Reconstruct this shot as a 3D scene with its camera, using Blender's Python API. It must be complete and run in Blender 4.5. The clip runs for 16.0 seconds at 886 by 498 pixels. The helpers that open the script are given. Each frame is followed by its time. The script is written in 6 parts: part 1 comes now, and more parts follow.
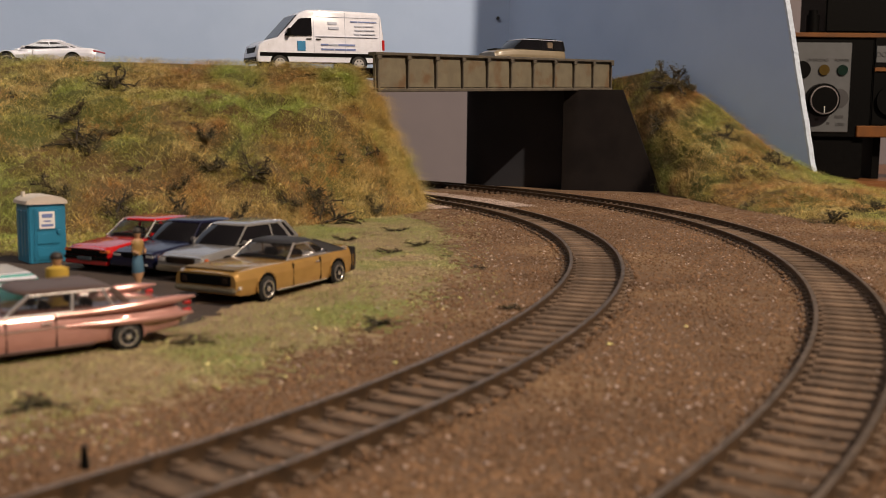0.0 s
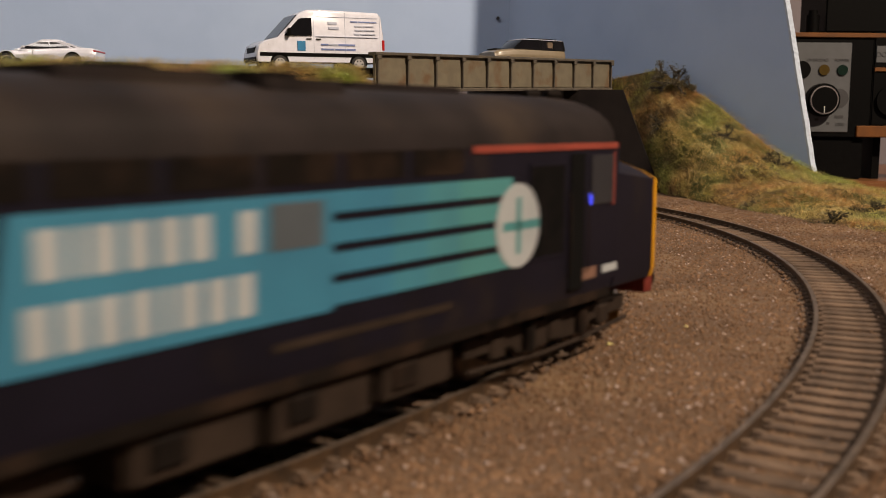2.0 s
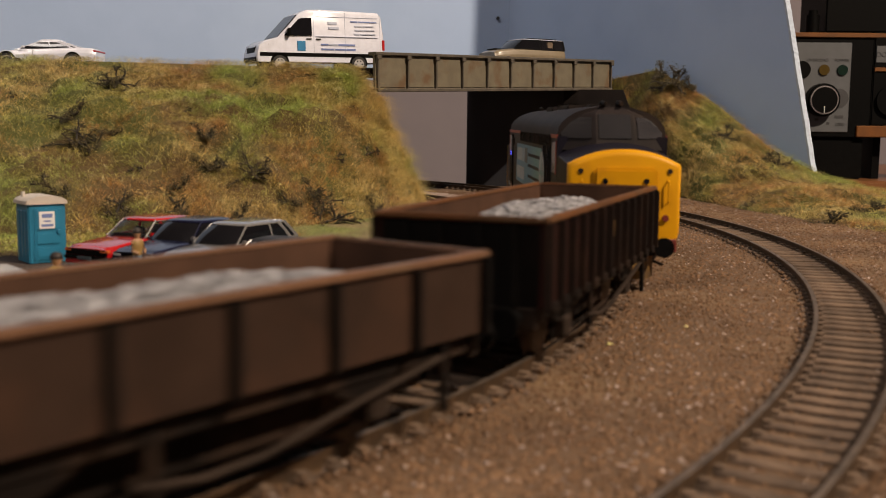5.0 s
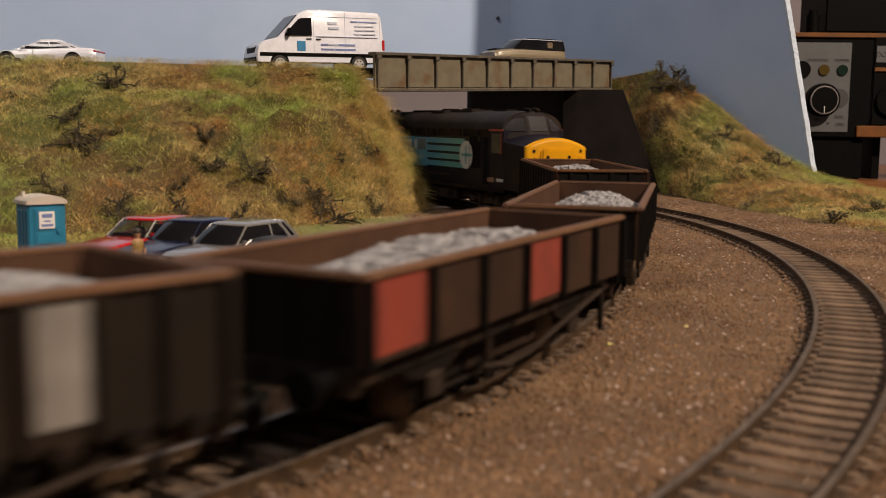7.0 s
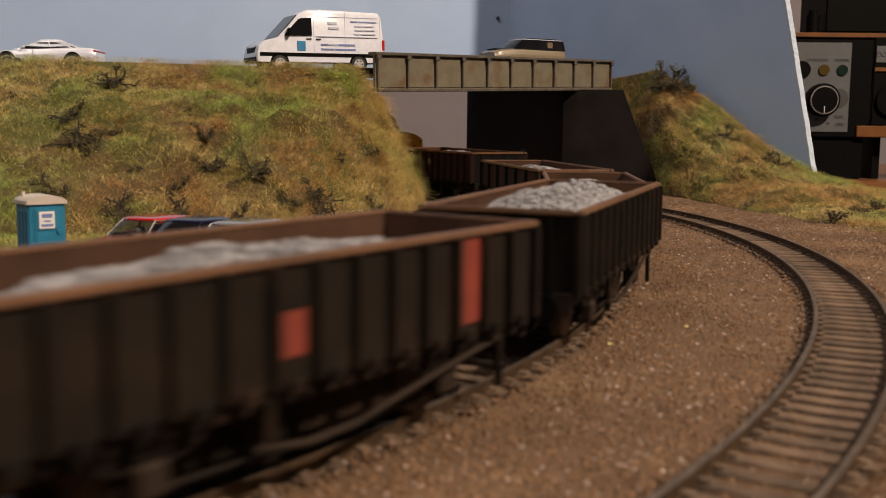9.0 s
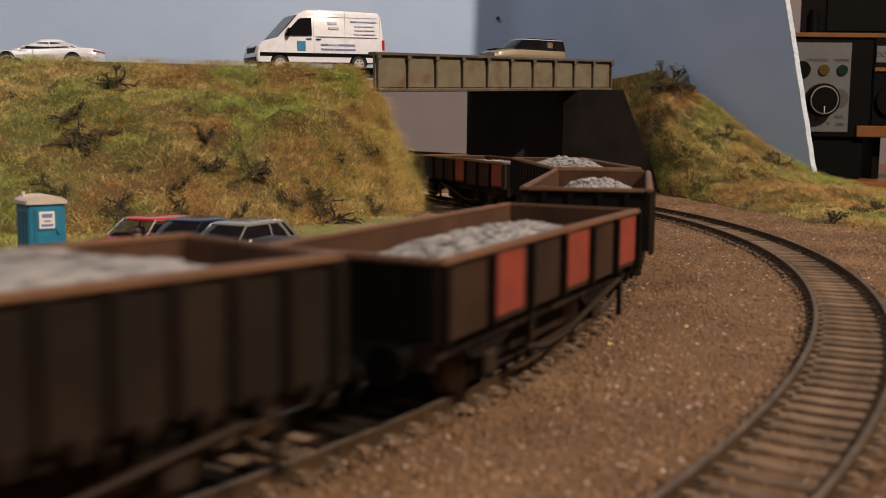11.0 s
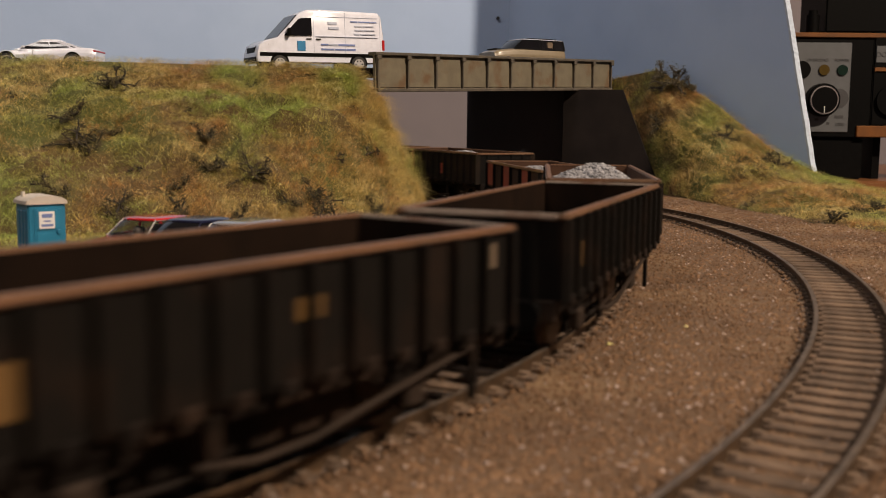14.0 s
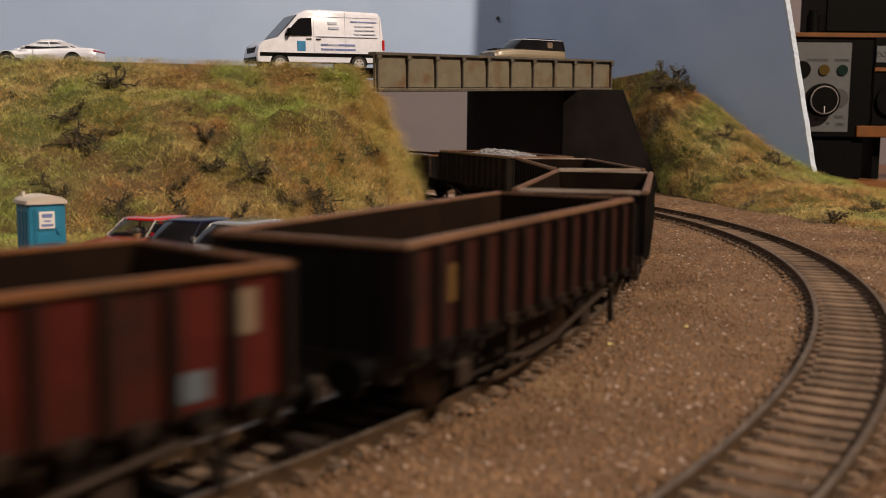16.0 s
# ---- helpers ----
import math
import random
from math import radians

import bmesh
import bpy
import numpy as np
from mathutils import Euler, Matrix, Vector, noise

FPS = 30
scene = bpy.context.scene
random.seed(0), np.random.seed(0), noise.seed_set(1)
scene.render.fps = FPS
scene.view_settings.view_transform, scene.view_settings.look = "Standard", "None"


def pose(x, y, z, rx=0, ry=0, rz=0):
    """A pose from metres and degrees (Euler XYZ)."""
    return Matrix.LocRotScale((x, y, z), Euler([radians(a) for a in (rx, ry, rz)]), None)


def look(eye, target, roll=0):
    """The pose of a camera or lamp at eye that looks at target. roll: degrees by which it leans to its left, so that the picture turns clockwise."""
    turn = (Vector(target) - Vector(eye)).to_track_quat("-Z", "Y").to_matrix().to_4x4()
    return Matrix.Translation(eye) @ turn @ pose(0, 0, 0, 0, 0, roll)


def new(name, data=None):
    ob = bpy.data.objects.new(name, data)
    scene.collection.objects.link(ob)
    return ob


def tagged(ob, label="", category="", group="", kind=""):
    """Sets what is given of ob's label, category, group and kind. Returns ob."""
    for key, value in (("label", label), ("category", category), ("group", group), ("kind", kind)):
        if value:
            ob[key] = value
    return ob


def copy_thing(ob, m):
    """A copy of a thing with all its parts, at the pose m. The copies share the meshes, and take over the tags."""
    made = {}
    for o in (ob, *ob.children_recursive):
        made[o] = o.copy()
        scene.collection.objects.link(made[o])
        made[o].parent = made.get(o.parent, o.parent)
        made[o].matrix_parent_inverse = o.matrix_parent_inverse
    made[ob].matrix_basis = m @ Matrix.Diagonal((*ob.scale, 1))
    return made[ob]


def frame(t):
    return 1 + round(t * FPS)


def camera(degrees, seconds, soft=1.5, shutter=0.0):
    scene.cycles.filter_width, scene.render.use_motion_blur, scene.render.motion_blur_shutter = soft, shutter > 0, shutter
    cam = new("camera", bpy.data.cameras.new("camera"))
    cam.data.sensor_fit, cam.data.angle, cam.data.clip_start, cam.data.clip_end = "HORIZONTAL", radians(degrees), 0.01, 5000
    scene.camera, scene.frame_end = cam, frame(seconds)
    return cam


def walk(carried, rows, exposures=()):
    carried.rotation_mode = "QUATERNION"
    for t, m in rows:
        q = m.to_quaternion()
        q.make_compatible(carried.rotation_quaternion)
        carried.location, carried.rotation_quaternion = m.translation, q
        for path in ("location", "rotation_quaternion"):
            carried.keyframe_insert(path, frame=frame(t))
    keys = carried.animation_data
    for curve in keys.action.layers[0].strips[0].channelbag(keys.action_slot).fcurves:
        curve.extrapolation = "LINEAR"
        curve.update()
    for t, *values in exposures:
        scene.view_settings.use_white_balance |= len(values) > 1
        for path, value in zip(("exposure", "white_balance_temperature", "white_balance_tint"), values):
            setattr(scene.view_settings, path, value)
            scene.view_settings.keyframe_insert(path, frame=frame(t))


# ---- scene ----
# A model railway at its true size (1:76): all shapes are written in millimetres and scaled on linking.
MM = 0.001


def at(x, y, z=0.0, rz=0.0, rx=0.0, ry=0.0):
    """A pose from millimetres and degrees."""
    return pose(x * MM, y * MM, z * MM, rx, ry, rz)


# ---- camera: stands still beside the track, low over the rails ----
cam = camera(45.93, 16.0, soft=1.0, shutter=0.8)
EYE_H = 49.42
cam.data.dof.use_dof = True
cam.data.dof.focus_distance = 0.62
cam.data.dof.aperture_fstop = 32.0
CAM = at(0, 0, EYE_H) @ pose(0, 0, 0, 90 - math.degrees(0.1226), 0, 0) @ pose(0, 0, 0, 0, 0, -math.degrees(-0.010))
walk(cam, [(0.0, CAM), (16.0, CAM)], exposures=((0.0, 0.0), (16.0, 0.0)))

# ---- light: a bare bulb high to the right behind the camera, a softer second lamp to the left, a dim room ----
world = bpy.data.worlds.new("room_world")
scene.world = world
world.use_nodes = True
world.node_tree.nodes["Background"].inputs[0].default_value = (1.0, 0.9, 0.82, 1)
world.node_tree.nodes["Background"].inputs[1].default_value = 0.12


def area_lamp(name, eye, target, size, power, colour):
    d = bpy.data.lights.new(name, "AREA")
    d.shape, d.size, d.energy, d.color = "DISK", size, power, colour
    ob = new(name, d)
    ob.matrix_world = look(eye, target)
    return ob


area_lamp("ceiling_lamp", (1.31, -0.42, 1.62), (0.0, 0.6, 0.05), 0.05, 68.0, (1.0, 0.79, 0.60))
area_lamp("ceiling_lamp", (-0.85, -0.55, 1.72), (-0.1, 0.8, 0.05), 0.5, 14.5, (1.0, 0.89, 0.82))


# ---- materials ----
def mat(name, base, base2=None, rough=0.6, metal=0.0, scale=200.0, mix=0.5, bump=0.0, bump_scale=None, coat=0.0,
        spec=0.5, trans=0.0, island=0.0, rand=0.0, emit=0.0, stain=None, stain_scale=40.0, stain_at=0.55, alpha=1.0, detail=5.0):
    """A procedural surface: two colours mixed by fine noise, larger stains, relief; sizes by world scale."""
    m = bpy.data.materials.new(name)
    m.use_nodes = True
    nt = m.node_tree
    b = nt.nodes["Principled BSDF"]
    n = nt.nodes
    lk = nt.links.new
    tc = n.new("ShaderNodeTexCoord")
    b.inputs["Roughness"].default_value = rough
    b.inputs["Metallic"].default_value = metal
    b.inputs["Coat Weight"].default_value = coat
    b.inputs["Coat Roughness"].default_value = 0.05
    b.inputs["Specular IOR Level"].default_value = spec
    b.inputs["Transmission Weight"].default_value = trans
    b.inputs["Alpha"].default_value = alpha
    base2 = base2 or tuple(c * 0.75 for c in base)
    nz = n.new("ShaderNodeTexNoise")
    nz.inputs["Scale"].default_value = scale
    nz.inputs["Detail"].default_value = detail
    lk(tc.outputs["Object"], nz.inputs["Vector"])
    ramp = n.new("ShaderNodeMapRange")
    ramp.inputs[1].default_value, ramp.inputs[2].default_value = 0.5 - 0.25 * mix - 0.02, 0.5 + 0.25 * mix + 0.02
    lk(nz.outputs["Fac"], ramp.inputs[0])
    mx = n.new("ShaderNodeMix")
    mx.data_type = "RGBA"
    mx.inputs[6].default_value, mx.inputs[7].default_value = (*base, 1), (*base2, 1)
    lk(ramp.outputs[0], mx.inputs[0])
    out = mx.outputs[2]
    if stain:
        n2 = n.new("ShaderNodeTexNoise")
        n2.inputs["Scale"].default_value = stain_scale
        n2.inputs["Detail"].default_value = 6.0
        lk(tc.outputs["Object"], n2.inputs["Vector"])
        r2 = n.new("ShaderNodeMapRange")
        r2.inputs[1].default_value, r2.inputs[2].default_value = stain_at - 0.06, stain_at + 0.08
        lk(n2.outputs["Fac"], r2.inputs[0])
        m2 = n.new("ShaderNodeMix")
        m2.data_type = "RGBA"
        lk(r2.outputs[0], m2.inputs[0])
        lk(out, m2.inputs[6])
        m2.inputs[7].default_value = (*stain, 1)
        out = m2.outputs[2]
    if island or rand:
        if island:
            src = n.new("ShaderNodeNewGeometry").outputs["Random Per Island"]
        else:
            src = n.new("ShaderNodeObjectInfo").outputs["Random"]
        amt = island or rand
        r3 = n.new("ShaderNodeMapRange")
        r3.inputs[3].default_value, r3.inputs[4].default_value = 1.0 - amt, 1.0 + amt
        lk(src, r3.inputs[0])
        hs = n.new("ShaderNodeHueSaturation")
        lk(r3.outputs[0], hs.inputs["Value"])
        lk(out, hs.inputs["Color"])
        out = hs.outputs["Color"]
    lk(out, b.inputs["Base Color"])
    if emit:
        b.inputs["Emission Color"].default_value = (*base, 1)
        b.inputs["Emission Strength"].default_value = emit
    if bump:
        n4 = n.new("ShaderNodeTexNoise")
        n4.inputs["Scale"].default_value = bump_scale or scale * 2
        n4.inputs["Detail"].default_value = 6.0
        lk(tc.outputs["Object"], n4.inputs["Vector"])
        bp = n.new("ShaderNodeBump")
        bp.inputs["Strength"].default_value = bump
        bp.inputs["Distance"].default_value = 0.0006
        lk(n4.outputs["Fac"], bp.inputs["Height"])
        lk(bp.outputs["Normal"], b.inputs["Normal"])
    return m


def paint(name, c, rough=0.28, coat=0.6, **k):
    return mat(name, c, tuple(v * 0.9 for v in c), rough=rough, coat=coat, scale=300, bump=0.02, **k)


M = dict(
    ballast=mat("ballast_ground", (0.15, 0.090, 0.050), (0.09, 0.053, 0.030), rough=0.95, scale=2400, mix=0.9, bump=0.7, bump_scale=2600,
                stain=(0.205, 0.129, 0.068), stain_scale=14, stain_at=0.56),
    stone=mat("ballast_stone", (0.228, 0.136, 0.077), (0.135, 0.078, 0.044), spec=0.25, rough=0.95, scale=30, mix=0.6, island=0.42, stain=(0.10, 0.056, 0.032), stain_scale=17, stain_at=0.60),
    pale_stone=mat("pale_stone", (0.46, 0.37, 0.33), (0.34, 0.265, 0.23), rough=0.95, scale=60, island=0.4),
    load=mat("grey_stone_load", (0.32, 0.32, 0.34), (0.20, 0.20, 0.215), rough=0.95, scale=400, island=0.35, bump=0.6, bump_scale=900),
    soil=mat("soil_under_grass", (0.12, 0.075, 0.028), (0.06, 0.038, 0.015), rough=1.0, scale=500, mix=0.8, bump=1.0, bump_scale=900,
             stain=(0.07, 0.075, 0.018), stain_scale=18, stain_at=0.52),
    tarmac=mat("car_park_tarmac", (0.045, 0.031, 0.025), (0.03, 0.021, 0.018), rough=0.9, scale=600, bump=0.4, stain=(0.06, 0.042, 0.03), stain_scale=25),
    road=mat("road_tarmac", (0.10, 0.10, 0.10), rough=0.9, scale=600, bump=0.3),
    rail=mat("weathered_rail", (0.115, 0.07, 0.038), (0.055, 0.037, 0.024), rough=0.5, metal=0.35, scale=300, bump=0.2),
    railtop=mat("worn_rail_head", (0.19, 0.15, 0.12), (0.10, 0.082, 0.066), rough=0.42, metal=0.5, scale=200),
    sleeper=mat("sleeper_plastic", (0.115, 0.075, 0.049), (0.066, 0.044, 0.030), rough=0.9, scale=700, mix=0.8, rand=0.3, bump=0.6, stain=(0.15, 0.10, 0.066), stain_scale=160),
    bed=mat("crib_shade_dark", (0.078, 0.050, 0.032), (0.042, 0.028, 0.019), rough=0.95, scale=1500, mix=0.9, bump=0.8, stain=(0.085, 0.056, 0.036), stain_scale=110, stain_at=0.6),
    sky_paint=mat("backdrop_paint", (0.40, 0.53, 0.77), (0.38, 0.51, 0.745), rough=0.75, scale=30, bump=0.15, bump_scale=130, stain=(0.42, 0.555, 0.79), stain_scale=9),
    cut_edge=mat("cut_board_edge", (0.50, 0.59, 0.72), (0.40, 0.47, 0.58), rough=0.9, scale=250, bump=0.8, bump_scale=400),
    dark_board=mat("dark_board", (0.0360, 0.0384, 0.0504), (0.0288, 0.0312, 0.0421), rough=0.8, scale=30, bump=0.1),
    # Brown taken down to near-black: the shade under the bridge is in it.
    dark_wall=mat("abutment_shade_dark", (0.016, 0.013, 0.0125), (0.011, 0.009, 0.009), spec=0.1, rough=0.9, scale=60, bump=0.2),
    room=mat("room_wall_plaster", (0.2952, 0.2624, 0.2829), (0.2747, 0.2460, 0.2665), rough=0.9, scale=12, bump=0.05, bump_scale=80),
    floor=mat("room_carpet", (0.10, 0.08, 0.07), rough=1.0, scale=200, bump=0.5),
    ceiling=mat("ceiling_paint", (0.42, 0.40, 0.37), rough=0.9, scale=20),
    girder=mat("girder_weathered", (0.165, 0.145, 0.10), (0.115, 0.10, 0.07), rough=0.6, scale=120, mix=0.9, bump=0.25, stain=(0.12, 0.075, 0.04), stain_scale=70, stain_at=0.6),
    girder_edge=mat("girder_flange", (0.10, 0.085, 0.065), (0.06, 0.052, 0.042), rough=0.6, scale=150, bump=0.25),
    wood=mat("table_wood", (0.24, 0.10, 0.035), (0.16, 0.065, 0.022), rough=0.4, scale=25, coat=0.2),
    ply=mat("baseboard_edge", (0.30, 0.2, 0.12), rough=0.8, scale=40),
    black=mat("black_plastic", (0.004, 0.004, 0.004), (0.0025, 0.0025, 0.0025), spec=0.08, rough=0.45, scale=400, bump=0.1),
    tyre=mat("tyre_rubber", (0.02, 0.02, 0.02), (0.013, 0.013, 0.013), rough=0.7, scale=400),
    chrome=mat("chrome", (0.82, 0.80, 0.79), (0.75, 0.73, 0.72), rough=0.22, metal=0.85, scale=100),
    rim=mat("wheel_rim", (0.80, 0.79, 0.78), (0.65, 0.64, 0.63), rough=0.25, metal=0.5, scale=300),
    cabin_glass=mat("clear_car_window", (0.02, 0.02, 0.022), (0.015, 0.015, 0.018), rough=0.04, spec=0.8, scale=50, alpha=0.42),
    glass=mat("dark_window", (0.008, 0.008, 0.010), (0.006, 0.006, 0.008), rough=0.08, spec=0.35, scale=50),
    loco_glass=mat("loco_window", (0.03, 0.03, 0.034), (0.024, 0.024, 0.027), rough=0.14, spec=0.5, scale=50),
    screen_glass=mat("reflecting_windscreen", (0.03, 0.03, 0.034), (0.024, 0.024, 0.027), rough=0.12, spec=0.9, scale=50, coat=0.5),
    arch=mat("wheel_arch_black", (0.006, 0.006, 0.006), spec=0.05, rough=0.9, scale=50),
)


# ---- mesh helpers, in millimetres ----
def part(name, bm, material, parent=None, label="", smooth=35, extra=()):
    """Links a bmesh (millimetres) as one mesh object under a thing or a part."""
    me = bpy.data.meshes.new(name)
    bmesh.ops.scale(bm, vec=(MM, MM, MM), verts=bm.verts)
    bm.normal_update()
    bm.to_mesh(me)
    bm.free()
    me.materials.append(material)
    for m in extra:
        me.materials.append(m)
    if smooth:
        me.shade_smooth()
        me.set_sharp_from_angle(angle=radians(smooth))
    ob = new(name, me)
    ob.parent = parent
    if label:
        ob["label"] = label
    return ob


def thing(name, m, label, category, group="", kind=""):
    ob = new(name)
    ob.empty_display_size = 0.01
    ob.matrix_basis = m
    return tagged(ob, label, category, group, kind)


def box(bm, x0, x1, y0, y1, z0, z1, bevel=0.0, seg=1, m=None):
    r = bmesh.ops.create_cube(bm, size=1)
    vs = r["verts"]
    bmesh.ops.scale(bm, vec=(x1 - x0, y1 - y0, z1 - z0), verts=vs)
    bmesh.ops.translate(bm, vec=((x0 + x1) / 2, (y0 + y1) / 2, (z0 + z1) / 2), verts=vs)
    if bevel:
        es = {e for v in vs for e in v.link_edges}
        vs = list({v for f in bmesh.ops.bevel(bm, geom=list(es), offset=bevel, segments=seg, affect="EDGES")["faces"] for v in f.verts} | {v for v in vs if v.is_valid})
    if m is not None:
        bmesh.ops.transform(bm, matrix=m, verts=[v for v in vs if v.is_valid])
    return vs


def cyl(bm, p, axis, r, h, seg=20, r2=None):
    """A cylinder or cone centred on p along x, y or z."""
    m = Matrix.Translation(p) @ {"z": Matrix(), "x": Matrix.Rotation(radians(90), 4, "Y"), "y": Matrix.Rotation(radians(-90), 4, "X")}[axis]
    return bmesh.ops.create_cone(bm, cap_ends=True, segments=seg, radius1=r, radius2=r if r2 is None else r2, depth=h, matrix=m)["verts"]


def loft(bm, rings, caps=True, close=True):
    """Skins rings of equal length."""
    vv = [[bm.verts.new(p) for p in ring] for ring in rings]
    n = len(rings[0])
    for a, b in zip(vv, vv[1:]):
        for i in range(n if close else n - 1):
            j = (i + 1) % n
            bm.faces.new((a[i], a[j], b[j], b[i]))
    if caps:
        bm.faces.new(vv[0][::-1])
        bm.faces.new(vv[-1])
    return vv


def prism(bm, pts, y0, y1):
    """Extrudes an outline of (x, z) from y0 to y1."""
    loft(bm, [[(x, y0, z) for x, z in pts], [(x, y1, z) for x, z in pts]])
    bmesh.ops.recalc_face_normals(bm, faces=bm.faces)


def fix(bm):
    bmesh.ops.recalc_face_normals(bm, faces=bm.faces)
    return bm


def tube(bm, pts, r, seg=6, r_end=None):
    pts = [Vector(p) for p in pts]
    rings = []
    for i, p in enumerate(pts):
        d = (pts[min(i + 1, len(pts) - 1)] - pts[max(i - 1, 0)]).normalized()
        u = d.orthogonal().normalized()
        if abs(d.z) < 0.9:
            u = Vector((0, 0, 1)).cross(d).normalized()
        w = d.cross(u)
        rr = r if r_end is None else r + (r_end - r) * i / (len(pts) - 1)
        rings.append([p + rr * (math.cos(2 * math.pi * k / seg) * u + math.sin(2 * math.pi * k / seg) * w) for k in range(seg)])
    loft(bm, rings)


def soup(name, verts, faces, material, parent=None):
    """Many small loose pieces as one mesh; verts in millimetres."""
    me = bpy.data.meshes.new(name)
    verts = np.asarray(verts, float) * MM
    faces = np.asarray(faces, np.int32)
    k = faces.shape[1]
    me.vertices.add(len(verts))
    me.vertices.foreach_set("co", verts.ravel())
    me.loops.add(faces.size)
    me.loops.foreach_set("vertex_index", faces.ravel())
    me.polygons.add(len(faces))
    me.polygons.foreach_set("loop_start", np.arange(0, faces.size, k, dtype=np.int32))
    me.polygons.foreach_set("loop_total", np.full(len(faces), k, np.int32))
    me.update(calc_edges=True)
    me.validate()
    me.materials.append(material)
    ob = new(name, me)
    ob.parent = parent
    return ob


rng = np.random.default_rng(7)
OCT_V = np.array([(1, 0, 0), (-1, 0, 0), (0, 1, 0), (0, -1, 0), (0, 0, 1), (0, 0, -1)], float)
OCT_F = np.array([(0, 2, 4), (2, 1, 4), (1, 3, 4), (3, 0, 4), (2, 0, 5), (1, 2, 5), (3, 1, 5), (0, 3, 5)])


def stones(name, pos, size, material, parent=None):
    """Angular stones of eight faces at the given places."""
    n = len(pos)
    v = OCT_V[None] * (0.7 + 0.6 * rng.random((n, 6, 1))) * size[:, None, None]
    v = v * np.array([1, 1, 0.55])
    a, c = rng.random(n) * 6.28, rng.random(n) * 0.9 - 0.45
    ca, sa, cc, sc = np.cos(a), np.sin(a), np.cos(c), np.sin(c)
    x, y, z = v[..., 0], v[..., 1], v[..., 2]
    x, z = x * cc[:, None] - z * sc[:, None], x * sc[:, None] + z * cc[:, None]
    x, y = x * ca[:, None] - y * sa[:, None], x * sa[:, None] + y * ca[:, None]
    v = np.stack([x, y, z], -1) + pos[:, None, :]
    f = OCT_F[None] + 6 * np.arange(n)[:, None, None]
    return soup(name, v.reshape(-1, 3), f.reshape(-1, 3), material, parent)


# ---- the two curves of track ----
C1, R1 = (-420.0, 421.6), 477.4
C2, R2 = (-424.5, 445.9), 559.9
S_IN, S_OUT = -560.0, 750.0


def on_curve(s, o=0.0, c=C1, r=R1, s0=S_IN, s1=S_OUT):
    """Place and heading (degrees) at s mm along a curve, o mm outwards: an arc with straight ends."""
    a = min(max(s, s0), s1) / r
    d = s - min(max(s, s0), s1)
    x, y = c[0] + (r + o) * math.cos(a), c[1] + (r + o) * math.sin(a)
    return x - math.sin(a) * d, y + math.cos(a) * d, math.degrees(a) + 90


def ground_z(x, y):
    """The verge left of the inner track swells a little."""
    d = R1 - math.hypot(x - C1[0], y - C1[1])
    k = min(max((d - 26) / 40, 0), 1)
    return -2.0 + 1.6 * k * k * (3 - 2 * k) + 0.5 * noise.noise((x * 0.03, y * 0.03, 1))


# ---- the room ----
def slab(name, x0, x1, y0, y1, z0, z1, material, label, category):
    bm = bmesh.new()
    box(bm, x0, x1, y0, y1, z0, z1)
    return tagged(part(name, bm, material, smooth=0), label, category, kind="structure")


slab("floor", -2600, 2200, -1800, 2300, -960, -950, M["floor"], "brown carpeted floor of the room", "floor")
slab("ceiling", -2600, 2200, -1800, 2300, 1800, 1820, M["ceiling"], "plain white painted ceiling", "ceiling")
slab("wall_north", -2600, 2200, 2300, 2340, -960, 1820, M["room"], "plain pale lilac plastered room wall", "wall")
slab("wall_south", -2600, 2200, -1840, -1800, -960, 1820, M["room"], "plain pale plastered room wall", "wall")
slab("wall_west", -2640, -2600, -1840, 2340, -960, 1820, M["room"], "plain pale plastered room wall", "wall")
slab("wall_east", 2200, 2240, -1840, 2340, -960, 1820, M["room"], "plain pale plastered room wall", "wall")


# ---- baseboard with its ground ----
def build_ground():
    top = thing("ground", at(0, 0, 0), "model railway baseboard covered in brown granular ballast", "ground", kind="structure")
    # fine grid where it shows, the rest one broad sheet around it
    bm = bmesh.new()
    xs = [-1900, -1000, -420] + list(range(-300, 241, 9)) + [260, 330]
    ys = [-900, -300] + list(range(0, 841, 9)) + [850]
    g = {}
    for i, x in enumerate(xs):
        for j, y in enumerate(ys):
            g[i, j] = bm.verts.new((x, y, ground_z(x, y)))
    for i in range(len(xs) - 1):
        for j in range(len(ys) - 1):
            bm.faces.new((g[i, j], g[i + 1, j], g[i + 1, j + 1], g[i, j + 1]))
    # behind the embankment the board goes on to the back
    a = [bm.verts.new(p) for p in ((-1900, 850, -2), (20, 850, -2), (-90, 985, -2), (-300, 1250, -2), (-1900, 1250, -2))]
    bm.faces.new(a)
    part("ground_surface", bm, M["ballast"], top)
    bm = bmesh.new()
    box(bm, -1900, 330, -900, 849, -22, -5)
    box(bm, -1900, -92, 849.5, 1250, -22, -5)
    part("board", bm, M["ply"], top, "plain wooden board edge")
    return top


ground = build_ground()


# ---- tracks: rails, and each sleeper ----
RAIL = [(-1.1, -2.4), (1.1, -2.4), (1.1, -2.0), (0.35, -1.6), (0.35, 0.3), (0.55, 0.6), (0.55, 1.2), (-0.55, 1.2), (-0.55, 0.6), (-0.35, 0.3), (-0.35, -1.6), (-1.1, -2.0)]


